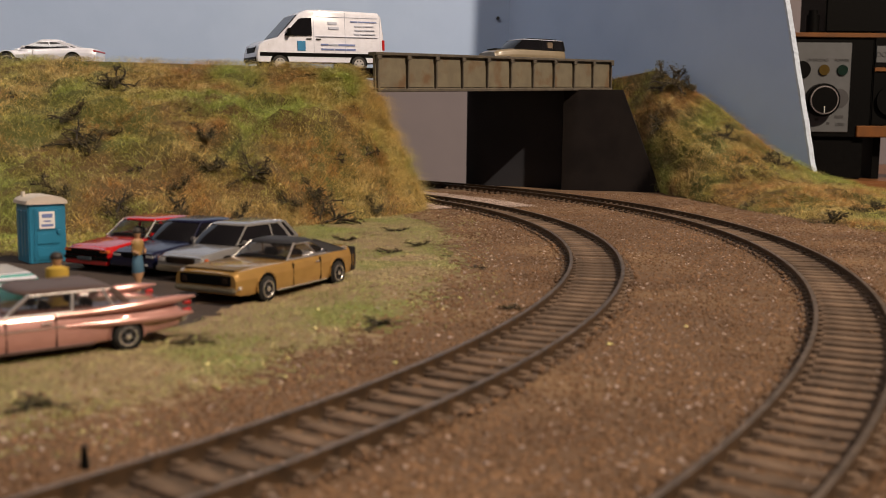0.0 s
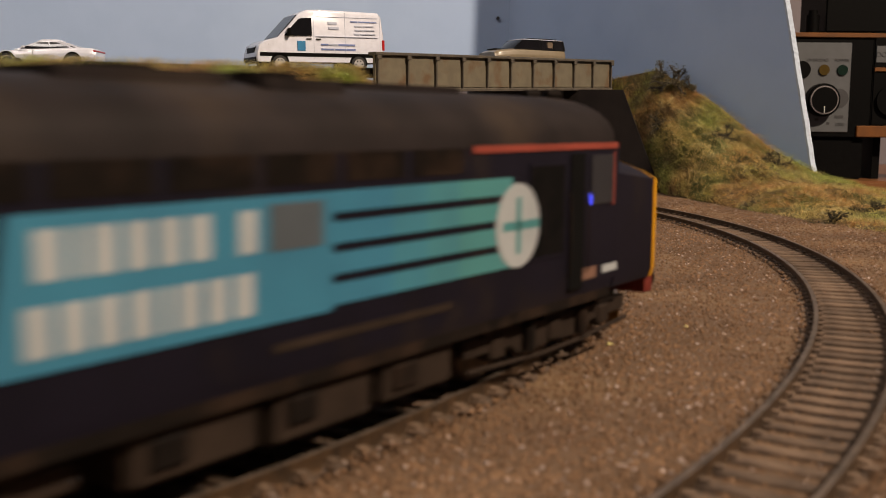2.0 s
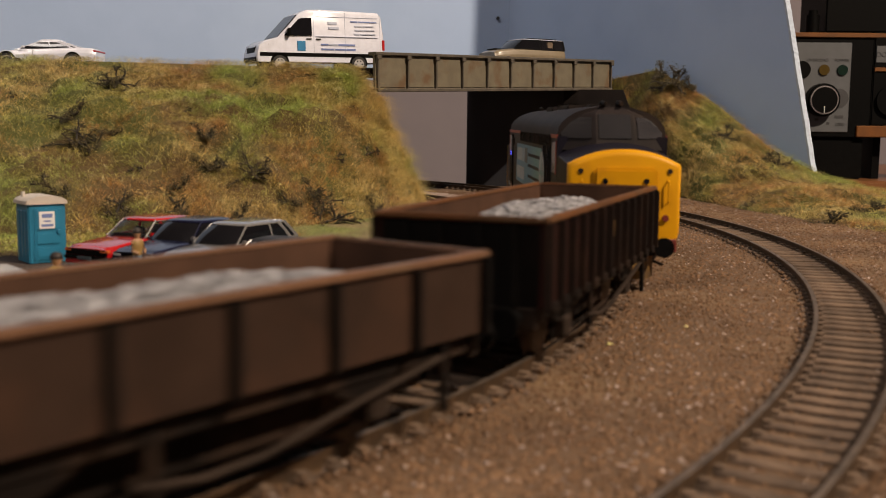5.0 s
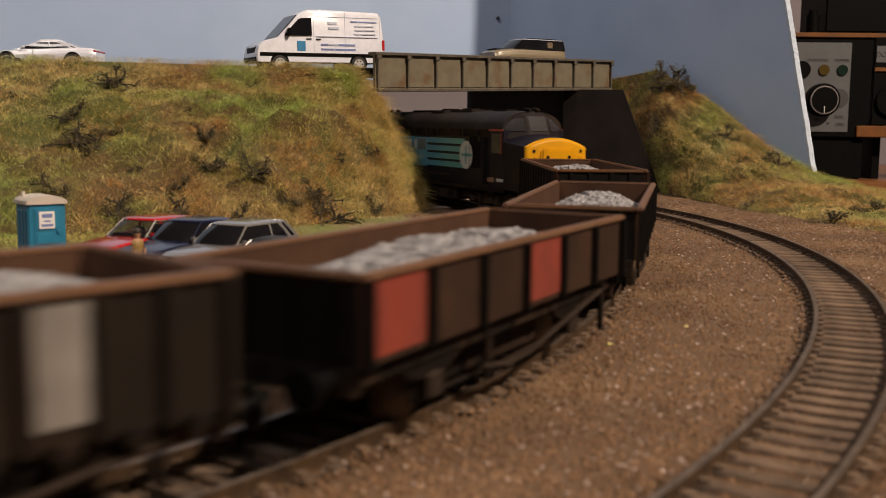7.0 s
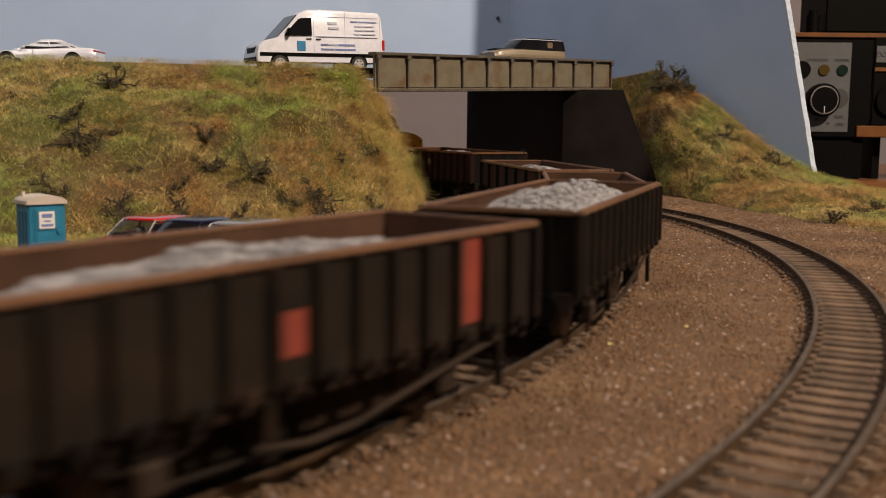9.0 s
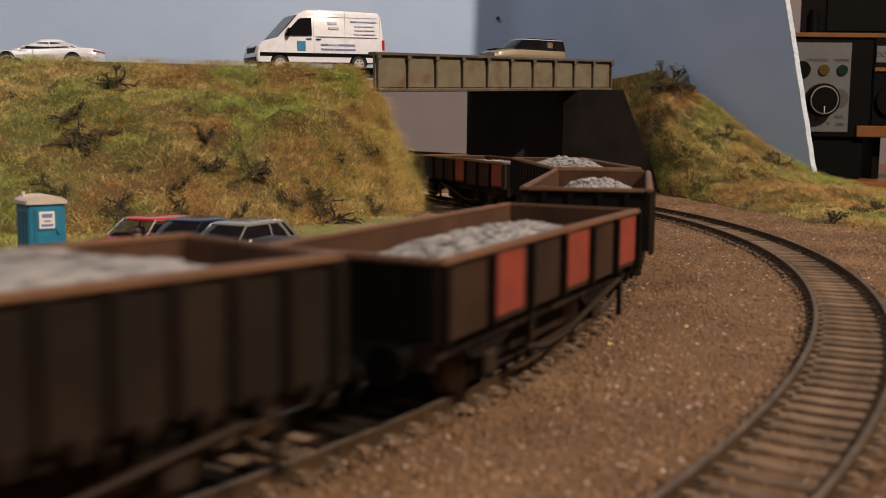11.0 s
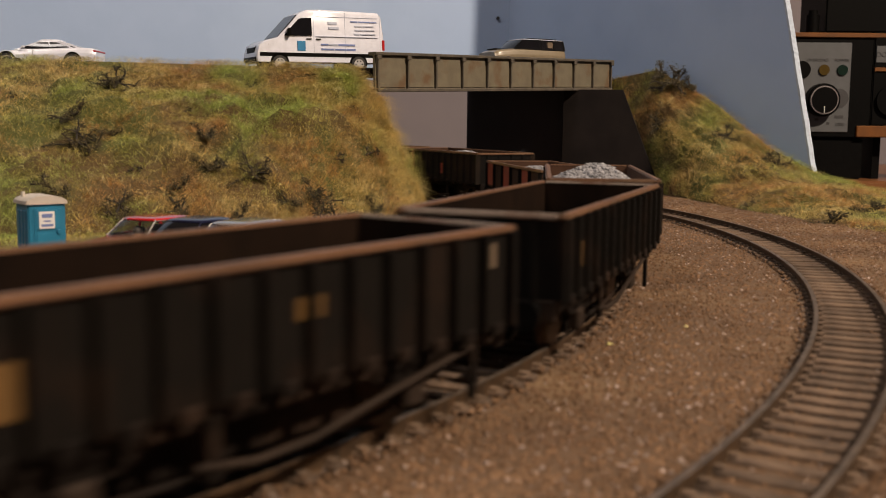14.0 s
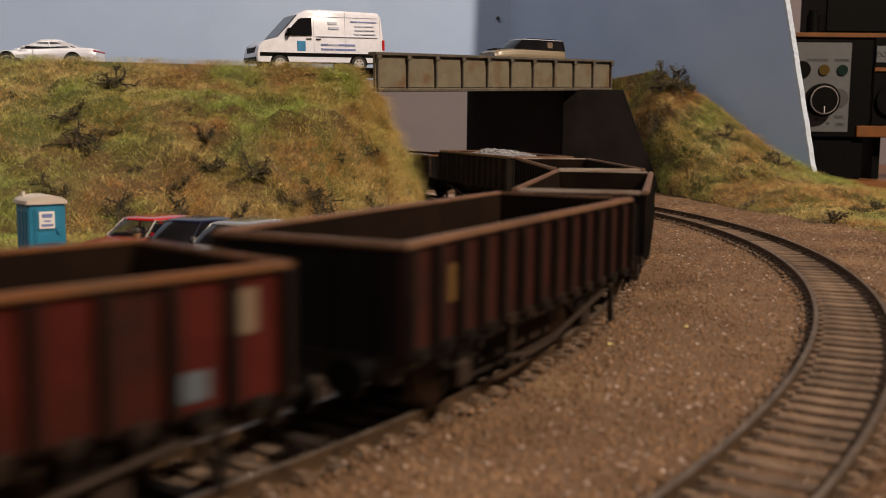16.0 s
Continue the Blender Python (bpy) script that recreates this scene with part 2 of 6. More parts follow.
def build_track(label, c, r, s0, s1, t0, t1):
    top = thing("railway_track", at(0, 0, 0), label, "railway track", "railway tracks", "structure")
    for side in (-8.7, 8.7):
        bm = bmesh.new()
        rings = []
        n = int((t1 - t0) / 8)
        for i in range(n + 1):
            x, y, h = on_curve(t0 + (t1 - t0) * i / n, side, c, r, s0, s1)
            ca, sa = math.cos(radians(h - 90)), math.sin(radians(h - 90))
            rings.append([(x + ca * u, y + sa * u, w) for u, w in RAIL])
        loft(bm, rings)
        bmesh.ops.recalc_face_normals(bm, faces=bm.faces)
        for f in bm.faces:
            if f.calc_center_median().z > 1.15:
                f.material_index = 1
        part("rail", bm, M["rail"], top, "weathered brown steel rail", extra=(M["railtop"],))
    bm = bmesh.new()
    box(bm, -12.2, 12.2, -1.65, 1.65, -2.6, -1.05, 0.3)
    for side in (-8.7, 8.7):
        box(bm, side - 2.0, side + 2.0, -1.0, 1.0, -0.9, -0.4, 0.2)
    first = part("sleeper", bm, M["sleeper"], top)
    # Dark sheet under the sleepers: the shade of the gaps is its colour.
    bm = bmesh.new()
    rings = []
    for i in range(121):
        x, y, h = on_curve(-440 + 870 * i / 120, 0, c, r, s0, s1)
        ca, sa = math.cos(radians(h - 90)), math.sin(radians(h - 90))
        rings.append([(x + ca * u, y + sa * u, -1.85 + 0.25 * noise.noise((x * 0.2, y * 0.2, u))) for u in (-10.8, -8, -4, 0, 4, 8, 10.8)])
    loft(bm, rings, caps=False, close=False)
    part("track_bed", fix(bm), M["bed"], top, "dark bed strip with the shade between the sleepers in its colour")
    s = -430.0
    k = 0
    while s < 420:
        x, y, h = on_curve(s, 0, c, r, s0, s1)
        m = at(x + random.uniform(-.25, .25), y, random.uniform(-0.12, 0.12), h - 90 + random.uniform(-1.2, 1.2))
        if k == 0:
            first.matrix_basis = m
        else:
            ob = new("sleeper", first.data)
            ob.parent, ob.matrix_basis = top, m
        s += 7.0
        k += 1
    return top


build_track("curved single line of weathered model track on ballast", C1, R1, S_IN, S_OUT, -2200, 1500)
build_track("outer curved line of weathered model track on ballast", C2, R2, -600, 800, -1500, 1000)


# loose ballast over the ground: fine grains, more of them near the camera
def build_ballast():
    n = 235000
    y = 120 + 640 * rng.random(n) ** 1.75
    x = -260 + 500 * rng.random(n)
    keep = (np.abs(x) < y * 0.47 + 10)
    x, y = x[keep], y[keep]
    r1 = np.hypot(x - C1[0], y - C1[1]) - R1
    r2 = np.hypot(x - C2[0], y - C2[1]) - R2
    out = (r1 > -40 - 25 * rng.random(len(x))) & (np.abs(np.abs(r1) - 8.7) > 1.8) & (np.abs(np.abs(r2) - 8.7) > 1.8)
    on_sleeper = (np.abs(r1) < 10.0) | (np.abs(r2) < 10.0)
    buried = (np.abs(np.abs(r1) - 11.6) < 1.6) | (np.abs(np.abs(r2) - 11.6) < 1.6)
    out &= ~on_sleeper | (rng.random(len(x)) < 0.6)
    x, y, buried = x[out], y[out], buried[out]
    z = np.array([ground_z(a, b) for a, b in zip(x, y)])
    size = 0.27 + 0.5 * rng.random(len(x)) ** 2.5
    pick = rng.random(len(x))
    P = np.stack([x, y, z + 0.12 * pick + 1.15 * buried * rng.random(len(x))], 1)
    a = pick < 0.94
    tagged(stones("ballast", P[a], size[a], M["stone"]), "fine loose brown ballast grains between the tracks", "ballast", kind="stuff")
    tagged(stones("pale_grit", P[~a], size[~a] * 0.9, M["pale_stone"]), "scattered paler grit on the ballast", "grit", kind="stuff")
    # a brush of pale new stone beside the far rails
    q = rng.random((11000, 2))
    s = 195 + 165 * q[:, 0]
    o = np.where(rng.random(len(s)) < 0.6, 15 + 26 * q[:, 1] ** 1.3, -14 - 16 * q[:, 1])
    an = s / R1
    P = np.stack([C1[0] + (R1 + o) * np.cos(an), C1[1] + (R1 + o) * np.sin(an), -1.5 + 0.5 * rng.random(len(s))], 1)
    tagged(stones("pale_ballast", P, 0.35 + 0.4 * rng.random(len(s)), M["pale_stone"]), "pale pinkish fresh ballast by the bridge", "ballast", kind="stuff")


build_ballast()


# ---- embankments, grass, backdrop, bridge ----
def pline(pts, u):
    """A point on a polyline at u in 0..1, by equal steps per leg."""
    f = u * (len(pts) - 1)
    i = min(int(f), len(pts) - 2)
    k = f - i
    return [a + (b - a) * k for a, b in zip(pts[i], pts[i + 1])]


L_FOOT = [(-520, 330), (-330, 372), (-215, 410), (-120, 448), (-60, 490), (-24, 545), (-9, 600), (-28, 650), (-62, 705), (-120, 770)]
L_CREST = [(-520, 575), (-330, 592), (-250, 600), (-170, 606), (-100, 612), (-63, 614), (-50, 621), (-71, 663), (-96, 715), (-150, 775)]
R_FOOT = [(150, 800), (160, 772), (160, 745), (166, 705), (178, 640), (194, 560), (214, 490), (250, 430)]
R_CREST = [(125, 884), (138, 863), (166, 829), (197, 787), (229, 745), (256, 715), (280, 679), (345, 627)]
R_TOP = [78.5, 84.0, 90.0, 66.7, 33.3, 15.5, 7.2, 3.0]


def bank_point(side, u, v):
    """Embankment surface: u along it, v from foot to crest."""
    if side == "left":
        a, b = pline(L_FOOT, u), pline(L_CREST, u)
        top = 82.0 - 4.5 * min(max((u - 0.15) / 0.5, 0), 1)
    else:
        a, b = pline(R_FOOT, u), pline(R_CREST, u)
        top = pline([(h,) for h in R_TOP], u)[0]
    x, y = a[0] + (b[0] - a[0]) * v, a[1] + (b[1] - a[1]) * v
    prof = v + 0.10 * math.sin(math.pi * v)
    lump = noise.noise((x * 0.02, y * 0.02, v * 3.0)) * 12.0 + noise.noise((x * 0.06, y * 0.06, v * 7 + 5)) * 8.0 + noise.noise((x * 0.15, y * 0.15, v * 16 + 2)) * 3.0
    w = math.sin(math.pi * min(max(v, 0), 1)) ** 0.6
    z = -2.5 + (top + 2.5) * prof + lump * w * (0.5 if side == "right" else 0.8)
    return Vector((x, y - 0.5 * lump * w, z))


def build_bank(side, label, nu, nv):
    bm = bmesh.new()
    g = [[bm.verts.new(bank_point(side, i / nu, j / nv)) for j in range(nv + 1)] for i in range(nu + 1)]
    for i in range(nu):
        for j in range(nv):
            bm.faces.new((g[i][j], g[i + 1][j], g[i + 1][j + 1], g[i][j + 1]))
    if side == "right":
        # a ledge behind the crest, up to the backdrop
        low = []
        for i in range(nu + 1):
            c = g[i][nv].co
            low.append([bm.verts.new((c.x + 8, c.y + 6, -3)), bm.verts.new((c.x + 8, c.y + 6, c.z - 4)), g[i][nv]])
        for i in range(nu):
            for k in (0, 1):
                bm.faces.new((low[i][k], low[i][k + 1], low[i + 1][k + 1], low[i + 1][k]))
    bmesh.ops.recalc_face_normals(bm, faces=bm.faces)
    name = "embankment"
    return tagged(part(name, bm, M["soil"], smooth=0), label, "embankment", "embankments", "structure")


build_bank("left", "steep embankment covered in tufted green and brown model grass", 110, 34)
build_bank("right", "small grassy slope of a model cutting beside the backdrop", 70, 24)


def grass_material(name, shades):
    """Blades differ one by one, in patches of straw, green and rust."""
    m = mat(name, shades[0], shades[1], rough=0.38, scale=15, mix=0.24, island=0.8, stain=shades[2], stain_scale=24, stain_at=0.515, spec=0.5)
    return m


M["grass"] = grass_material("static_grass", ((0.57, 0.42, 0.145), (0.30, 0.38, 0.07), (0.46, 0.245, 0.075)))
M["grass_verge"] = grass_material("verge_grass", ((0.46, 0.39, 0.20), (0.34, 0.34, 0.13), (0.22, 0.29, 0.06)))
# Straw made paler still: glints on the grass are put into its colour.
M["straw"] = mat("straw_glint_blades", (0.76, 0.66, 0.34), (0.48, 0.50, 0.17), rough=0.16, spec=0.9, scale=30, island=0.6)


def blades(name, base, length, width, lean, material, label):
    """Grass: thin two-piece blades that bend, at the given places."""
    n = len(base)
    a = np.array([7 * noise.noise((x * 0.06, y * 0.06, z * 0.08)) for x, y, z in base]) + rng.normal(0, 1.9, n)
    d = np.stack([np.cos(a), np.sin(a), np.zeros(n)], 1)
    t = rng.random(n) * 6.283
    side = np.stack([np.cos(t), np.sin(t), 0.3 * np.ones(n)], 1)
    up = np.array([0, 0, 1.0])
    ln = lean * (0.3 + rng.random(n))[:, None]
    p1 = base + length[:, None] * 0.55 * (up + 0.5 * ln * d)
    p2 = base + length[:, None] * (up * np.maximum(1 - 0.36 * ln, 0.05) + 1.0 * ln * d - np.array([0, 0.25, 0]) * rng.random((n, 1)))
    w = width * (0.6 + 0.8 * rng.random(n))[:, None]
    V = np.stack([base - side * w / 2, base + side * w / 2, p1 + side * w * 0.35, p1 - side * w * 0.35, p2], 1)
    f0 = 5 * np.arange(n)[:, None]
    F = np.concatenate([f0 + np.array([[0, 1, 2]]), f0 + np.array([[0, 2, 3]]), f0 + np.array([[3, 2, 4]])], 0)
    return tagged(soup(name, V.reshape(-1, 3), F, material), label, "grass", kind="stuff")


def bank_grass(side, n, u0, u1, vmax=1.0):
    pts = []
    for _ in range(n):
        u, v = random.uniform(u0, u1), random.uniform(0, vmax)
        p = bank_point(side, u, v)
        thin = noise.noise((p.x * 0.05, p.y * 0.05, p.z * 0.07 + 3)) + 0.6 * noise.noise((p.x * 0.14, p.y * 0.14, p.z * 0.16))
        if thin > 0.14 and random.random() < 0.66:
            continue
        pts.append(p)
    return np.array([tuple(p) for p in pts])


B = bank_grass("left", 190000, 0.16, 0.86, 1.02)
blades("grass", B, 1.8 + 3.6 * rng.random(len(B)), 0.12, 2.3, M["grass"], "dense tufted static grass in straw, green and rust tones")
B = bank_grass("left", 42000, 0.16, 0.86, 1.02)
blades("straw", B, 2.4 + 3.6 * rng.random(len(B)), 0.11, 2.2, M["straw"], "long straw blades among the grass, pale to stand in for glints")
B = bank_grass("right", 75000, 0.0, 1.0, 1.0)
blades("grass", B, 1.7 + 3.0 * rng.random(len(B)), 0.12, 2.3, M["grass"], "dry grass on the small slope beside the bridge")
B = bank_grass("right", 15000, 0.0, 1.0, 1.0)
blades("straw", B, 2.2 + 3.2 * rng.random(len(B)), 0.11, 2.2, M["straw"], "long straw blades on the small slope, pale to stand in for glints")


M["turf"] = mat("thin_turf", (0.26, 0.185, 0.112), (0.17, 0.12, 0.07), rough=0.95, scale=500, mix=0.8, bump=0.8, bump_scale=900, stain=(0.15, 0.165, 0.045), stain_scale=26, stain_at=0.53)


def park_edge(y):
    """Right edge of the car park's tarmac at y."""
    pts = ((180, -190), (212, -96), (228, -80), (246, -62), (300, -47), (330, -37), (350, -42), (400, -95), (500, -200))
    for (ya, xa), (yb, xb) in zip(pts, pts[1:]):
        if y <= yb:
            return xa + (xb - xa) * max(0, (y - ya) / (yb - ya)) + 3 * noise.noise((y * 0.08, 3, 0))
    return -200


def verge_edge(x, y):
    """How far from the line the turf begins."""
    return 40 + 16 * min(max((y - 260) / 160, 0), 1) + 9 * noise.noise((x * 0.035, y * 0.035, 9))


def foot_y(x):
    """Where the left bank's foot lies at x."""
    for (xa, ya), (xb, yb) in zip(L_FOOT, L_FOOT[1:7]):
        if xa <= x <= xb:
            return ya + (yb - ya) * (x - xa) / (xb - xa)
    return 330 if x < -400 else 600


# the grass verge between the car park, the bank and the line
def verge():
    pts = []
    while len(pts) < 75000:
        x, y = random.uniform(-140, 20), 130 + 470 * random.random() ** 1.3
        d = R1 - math.hypot(x - C1[0], y - C1[1])
        if d < 24 or x < park_edge(y) + random.uniform(-3, 5) or y > foot_y(x) + 6:
            continue
        edge = verge_edge(x, y)
        patch = noise.noise((x * 0.045, y * 0.045, 4))
        if d < edge and random.random() < 0.93 or patch < -0.2 and random.random() < 0.5:
            continue
        pts.append((x, y, ground_z(x, y)))
    B = np.array(pts)
    blades("verge_grass", B, 0.5 + 1.0 * rng.random(len(B)), 0.085, 2.4, M["grass_verge"], "short pale green grass verge along the ballast")
    # rougher grass behind the parked cars, up to the bank
    back = []
    while len(back) < 16000:
        x, y = random.uniform(-270, -60), random.uniform(352, 450)
        if y < foot_y(x) + 4 and y > 366 - 0.25 * (x + 138) * (x > -138):
            back.append((x, y, ground_z(x, y)))
    back = np.array(back)
    blades("grass", back, 1.2 + 2.6 * rng.random(len(back)), 0.12, 2.2, M["grass"], "rough straw and green grass behind the parked cars")
    # the thin turf below the blades
    bm = bmesh.new()
    xs, ys = np.arange(-150, 20, 2.0), np.arange(126, 606, 2.0)
    for x in xs:
        for y in ys:
            d = R1 - math.hypot(x - C1[0], y - C1[1])
            if d > verge_edge(x, y) + random.uniform(-9, 9) and noise.noise((x * 0.07, y * 0.07, 2)) > random.uniform(-0.9, -0.25) and park_edge(y) - 2 < x and y < foot_y(x) + 8:
                bm.faces.new([bm.verts.new((a, b, ground_z(a, b) + 0.15)) for a, b in ((x, y), (x + 2, y), (x + 2, y + 2), (x, y + 2))])
    bmesh.ops.remove_doubles(bm, verts=bm.verts, dist=0.01)
    tagged(part("turf", bm, M["turf"], smooth=0), "thin pale turf between car park and ballast", "turf", kind="stuff")
    i = rng.random(len(B)) < 0.006
    blades("verge_straw", B[i], 1.2 + 1.6 * rng.random(i.sum()), 0.16, 2.6, M["straw"], "a few long pale blades in the verge")


verge()

# road on the embankment
bm = bmesh.new()
loft(bm, [[(x, y + 3, z) for x, y, z in [(*p, 79.0) for p in L_CREST[:7]]], [(x, 905 if x < -100 else 760, 79.0) for x, y in L_CREST[:7]]], caps=False, close=False)
tagged(part("road", bm, M["road"], smooth=0), "grey road along the top of the embankment", "road", kind="structure")


# backdrop boards
def board(name, p, q, z0a, z0b, z1, thick, material, label, top_q=None):
    """A standing board from p to q; its far lower corner may be higher, its end may be cut aslant."""
    bm = bmesh.new()
    d = Vector((q[0] - p[0], q[1] - p[1], 0)).normalized()
    nrm = Vector((-d.y, d.x, 0)) * thick
    t = top_q or q
    a = [Vector((*p, z0a)), Vector((*q, z0b)), Vector((*t, z1)), Vector((*p, z1))]
    loft(bm, [a, [v + nrm for v in a]])
    bmesh.ops.recalc_face_normals(bm, faces=bm.faces)
    return tagged(part(name, bm, material, smooth=0), label, "backdrop", "backdrop boards", "structure")


CORNER = (59.3, 987.0)
END_LOW, END_HIGH = (255.6, 725.3), (159.3, 849.9)
board("backdrop", (-945, 924), CORNER, 86, 86, 669, 6, M["sky_paint"], "pale blue painted sky backdrop board")
board("backdrop", CORNER, END_LOW, 60, 8, 669, 5, M["sky_paint"], "dull blue backdrop board with a slanting cut end", top_q=END_HIGH)


def cut_edge():
    bm = bmesh.new()
    a, b = Vector((*END_LOW, 8)), Vector((*END_HIGH, 669))
    d = Vector((0.6, -0.8, 0))
    n = Vector((0.8, 0.6, 0))
    rings = []
    for i in range(321):
        p = a.lerp(b, i / 320)
        j = 1.7 + 0.5 * noise.noise((i * 0.17, 0, 0)) + 0.35 * noise.noise((i * 0.9, 5, 0))
        rings.append([p - n * 0.2, p + d * j - n * 0.2, p + d * j + n * 5.2, p + n * 5.2])
    loft(bm, rings)
    bmesh.ops.recalc_face_normals(bm, faces=bm.faces)
    tagged(part("trim", bm, M["cut_edge"], smooth=0), "rough white cut edge of the backdrop board", "board edge", kind="structure")


cut_edge()

# a screw in the backdrop
bm = bmesh.new()
cyl(bm, (48.6, 984.3, 143.3), "y", 1.6, 1.6, 14)
tagged(part("screw", bm, M["dark_board"]), "small dark screw in the backdrop", "screw")

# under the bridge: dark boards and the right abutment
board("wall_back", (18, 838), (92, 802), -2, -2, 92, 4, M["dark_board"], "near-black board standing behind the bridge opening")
board("wall_abutment", (89, 790), (160, 770), -2, -2, 73, 4, M["dark_wall"], "dark brown abutment wall with the bridge's shade in its colour", top_q=(131, 778))


def build_bridge():
    """A plate girder with ten panels, its deck behind; it stands a little askew."""
    a, b = Vector((-40.5, 619, 65.5)), Vector((129.5, 827, 74.0))
    L = (b - a).length
    d = (b - a).normalized()
    n = Vector((d.y, -d.x, 0)).normalized()
    up = n.cross(d) * -1
    up = d.cross(n) * -1 if up.z < 0 else up
    top = thing("girder_bridge", Matrix.Translation(a * MM) @ Matrix((d, -n, up)).transposed().to_4x4(), "weathered olive-brown plate girder road bridge on the embankments", "bridge")
    H = 23.0
    bm = bmesh.new()
    box(bm, 0, L, 0, 1.6, 1.5, H - 1.5)
    part("web", bm, M["girder"], top)
    bm = bmesh.new()
    box(bm, -1.5, L + 1.5, -2.6, 4, H - 1.8, H, 0.3)
    part("top_flange", bm, M["girder_edge"], top)
    bm = bmesh.new()
    box(bm, 0, L, -2.2, 4, -0.2, 1.8, 0.3)
    part("bottom_flange", bm, M["girder_edge"], top)
    for i in range(11):
        x = 1.2 + (L - 2.4) * i / 10
        bm = bmesh.new()
        loft(bm, [[(x - 0.55, -0.1, 1.7), (x + 0.55, -0.1, 1.7), (x + 0.55, -1.7, 1.7), (x - 0.55, -1.7, 1.7)], [(x - 0.55, -0.1, H - 1.7), (x + 0.55, -0.1, H - 1.7), (x + 0.55, -2.0, H - 1.7), (x - 0.55, -2.0, H - 1.7)]])
        bmesh.ops.recalc_face_normals(bm, faces=bm.faces)
        st = part("stiffener", bm, M["girder_edge"], top)
        bm = bmesh.new()
        box(bm, x - 1.8, x + 1.8, -3.1, -1.5, H - 4.2, H - 1.7, 0.3)
        part("bracket", bm, M["girder_edge"], st)
    for i in range(10):
        x0, x1 = 1.2 + (L - 2.4) * i / 10 + 0.8, 1.2 + (L - 2.4) * (i + 1) / 10 - 0.8
        bm = bmesh.new()
        box(bm, x0 + 0.5, x1 - 0.5, -0.55, 0.1, 2.3, H - 2.4, 0.35)
        part("panel", bm, M["girder"], top)
    bm = bmesh.new()
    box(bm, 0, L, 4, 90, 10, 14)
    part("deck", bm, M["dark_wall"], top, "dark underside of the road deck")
    return top


build_bridge()


# ---- the train: local x runs forwards, y to the left, z up from the rail head ----
M["navy"] = mat("loco_navy", (0.009, 0.008, 0.0155), (0.007, 0.0064, 0.012), spec=0.14, rough=0.5, scale=90, bump=0.05, stain=(0.018, 0.014, 0.015), stain_scale=45, stain_at=0.6)
M["roof"] = mat("loco_roof_grey", (0.021, 0.0165, 0.0165), (0.0135, 0.011, 0.011), spec=0.1, rough=0.6, scale=90, bump=0.1, stain=(0.034, 0.025, 0.02), stain_scale=35)
M["yellow"] = mat("loco_yellow", (0.62, 0.30, 0.004), (0.53, 0.245, 0.004), spec=0.15, rough=0.45, scale=60, bump=0.03, stain=(0.42, 0.19, 0.012), stain_scale=70, stain_at=0.66)
M["red_line"] = mat("cantrail_red", (0.30, 0.055, 0.035), rough=0.5, scale=80)
M["sky_blue"] = mat("livery_blue", (0.04, 0.19, 0.30), (0.034, 0.16, 0.26), rough=0.4, scale=60)
M["teal"] = mat("livery_teal", (0.065, 0.24, 0.25), (0.055, 0.20, 0.215), rough=0.4, scale=60)
M["blend_a"] = mat("livery_blue_green", (0.048, 0.207, 0.283), (0.041, 0.173, 0.245), rough=0.4, scale=60)
M["blend_b"] = mat("livery_green_blue", (0.057, 0.223, 0.267), (0.048, 0.187, 0.23), rough=0.4, scale=60)
M["white"] = mat("white_paint", (0.74, 0.74, 0.74), (0.64, 0.64, 0.64), rough=0.4, scale=60)
M["letter_white"] = mat("faded_white_lettering", (0.38, 0.41, 0.43), (0.31, 0.34, 0.36), rough=0.5, scale=60)
M["grey_mark"] = mat("grey_patch", (0.085, 0.105, 0.125), rough=0.5, scale=60)
M["frame"] = mat("underframe_grime", (0.0098, 0.0070, 0.0056), (0.0056, 0.0042, 0.0035), spec=0.1, rough=0.75, scale=150, bump=0.3, stain=(0.026, 0.016, 0.011), stain_scale=80)
M["tank"] = mat("tank_grime", (0.0320, 0.0220, 0.0164), (0.0208, 0.0144, 0.0108), spec=0.12, rough=0.75, scale=120, bump=0.2)
M["plough"] = mat("plough_dirty_yellow", (0.2720, 0.1360, 0.0096), (0.1600, 0.0800, 0.0096), rough=0.6, scale=80, mix=0.9, stain=(0.05, 0.03, 0.015), stain_scale=60)
M["beam_red"] = mat("buffer_beam_red", (0.20, 0.024, 0.014), (0.09, 0.014, 0.010), rough=0.5, scale=100)
M["orange"] = mat("orange_mark", (0.22, 0.12, 0.085), rough=0.5, scale=80)


M["grille_black"] = mat("grille_black", (0.004, 0.004, 0.004), (0.007, 0.006, 0.006), spec=0.05, rough=0.9, scale=300, bump=0.3)
M["cab_blue"] = mat("blue_cab_light", (0.06, 0.08, 1.0), rough=0.4, emit=2.2)


def quad_prism(bm, x0, x1, pts):
    """Extrudes an outline of (y, z) along x."""
    loft(bm, [[(x0, y, z) for y, z in pts], [(x1, y, z) for y, z in pts]])


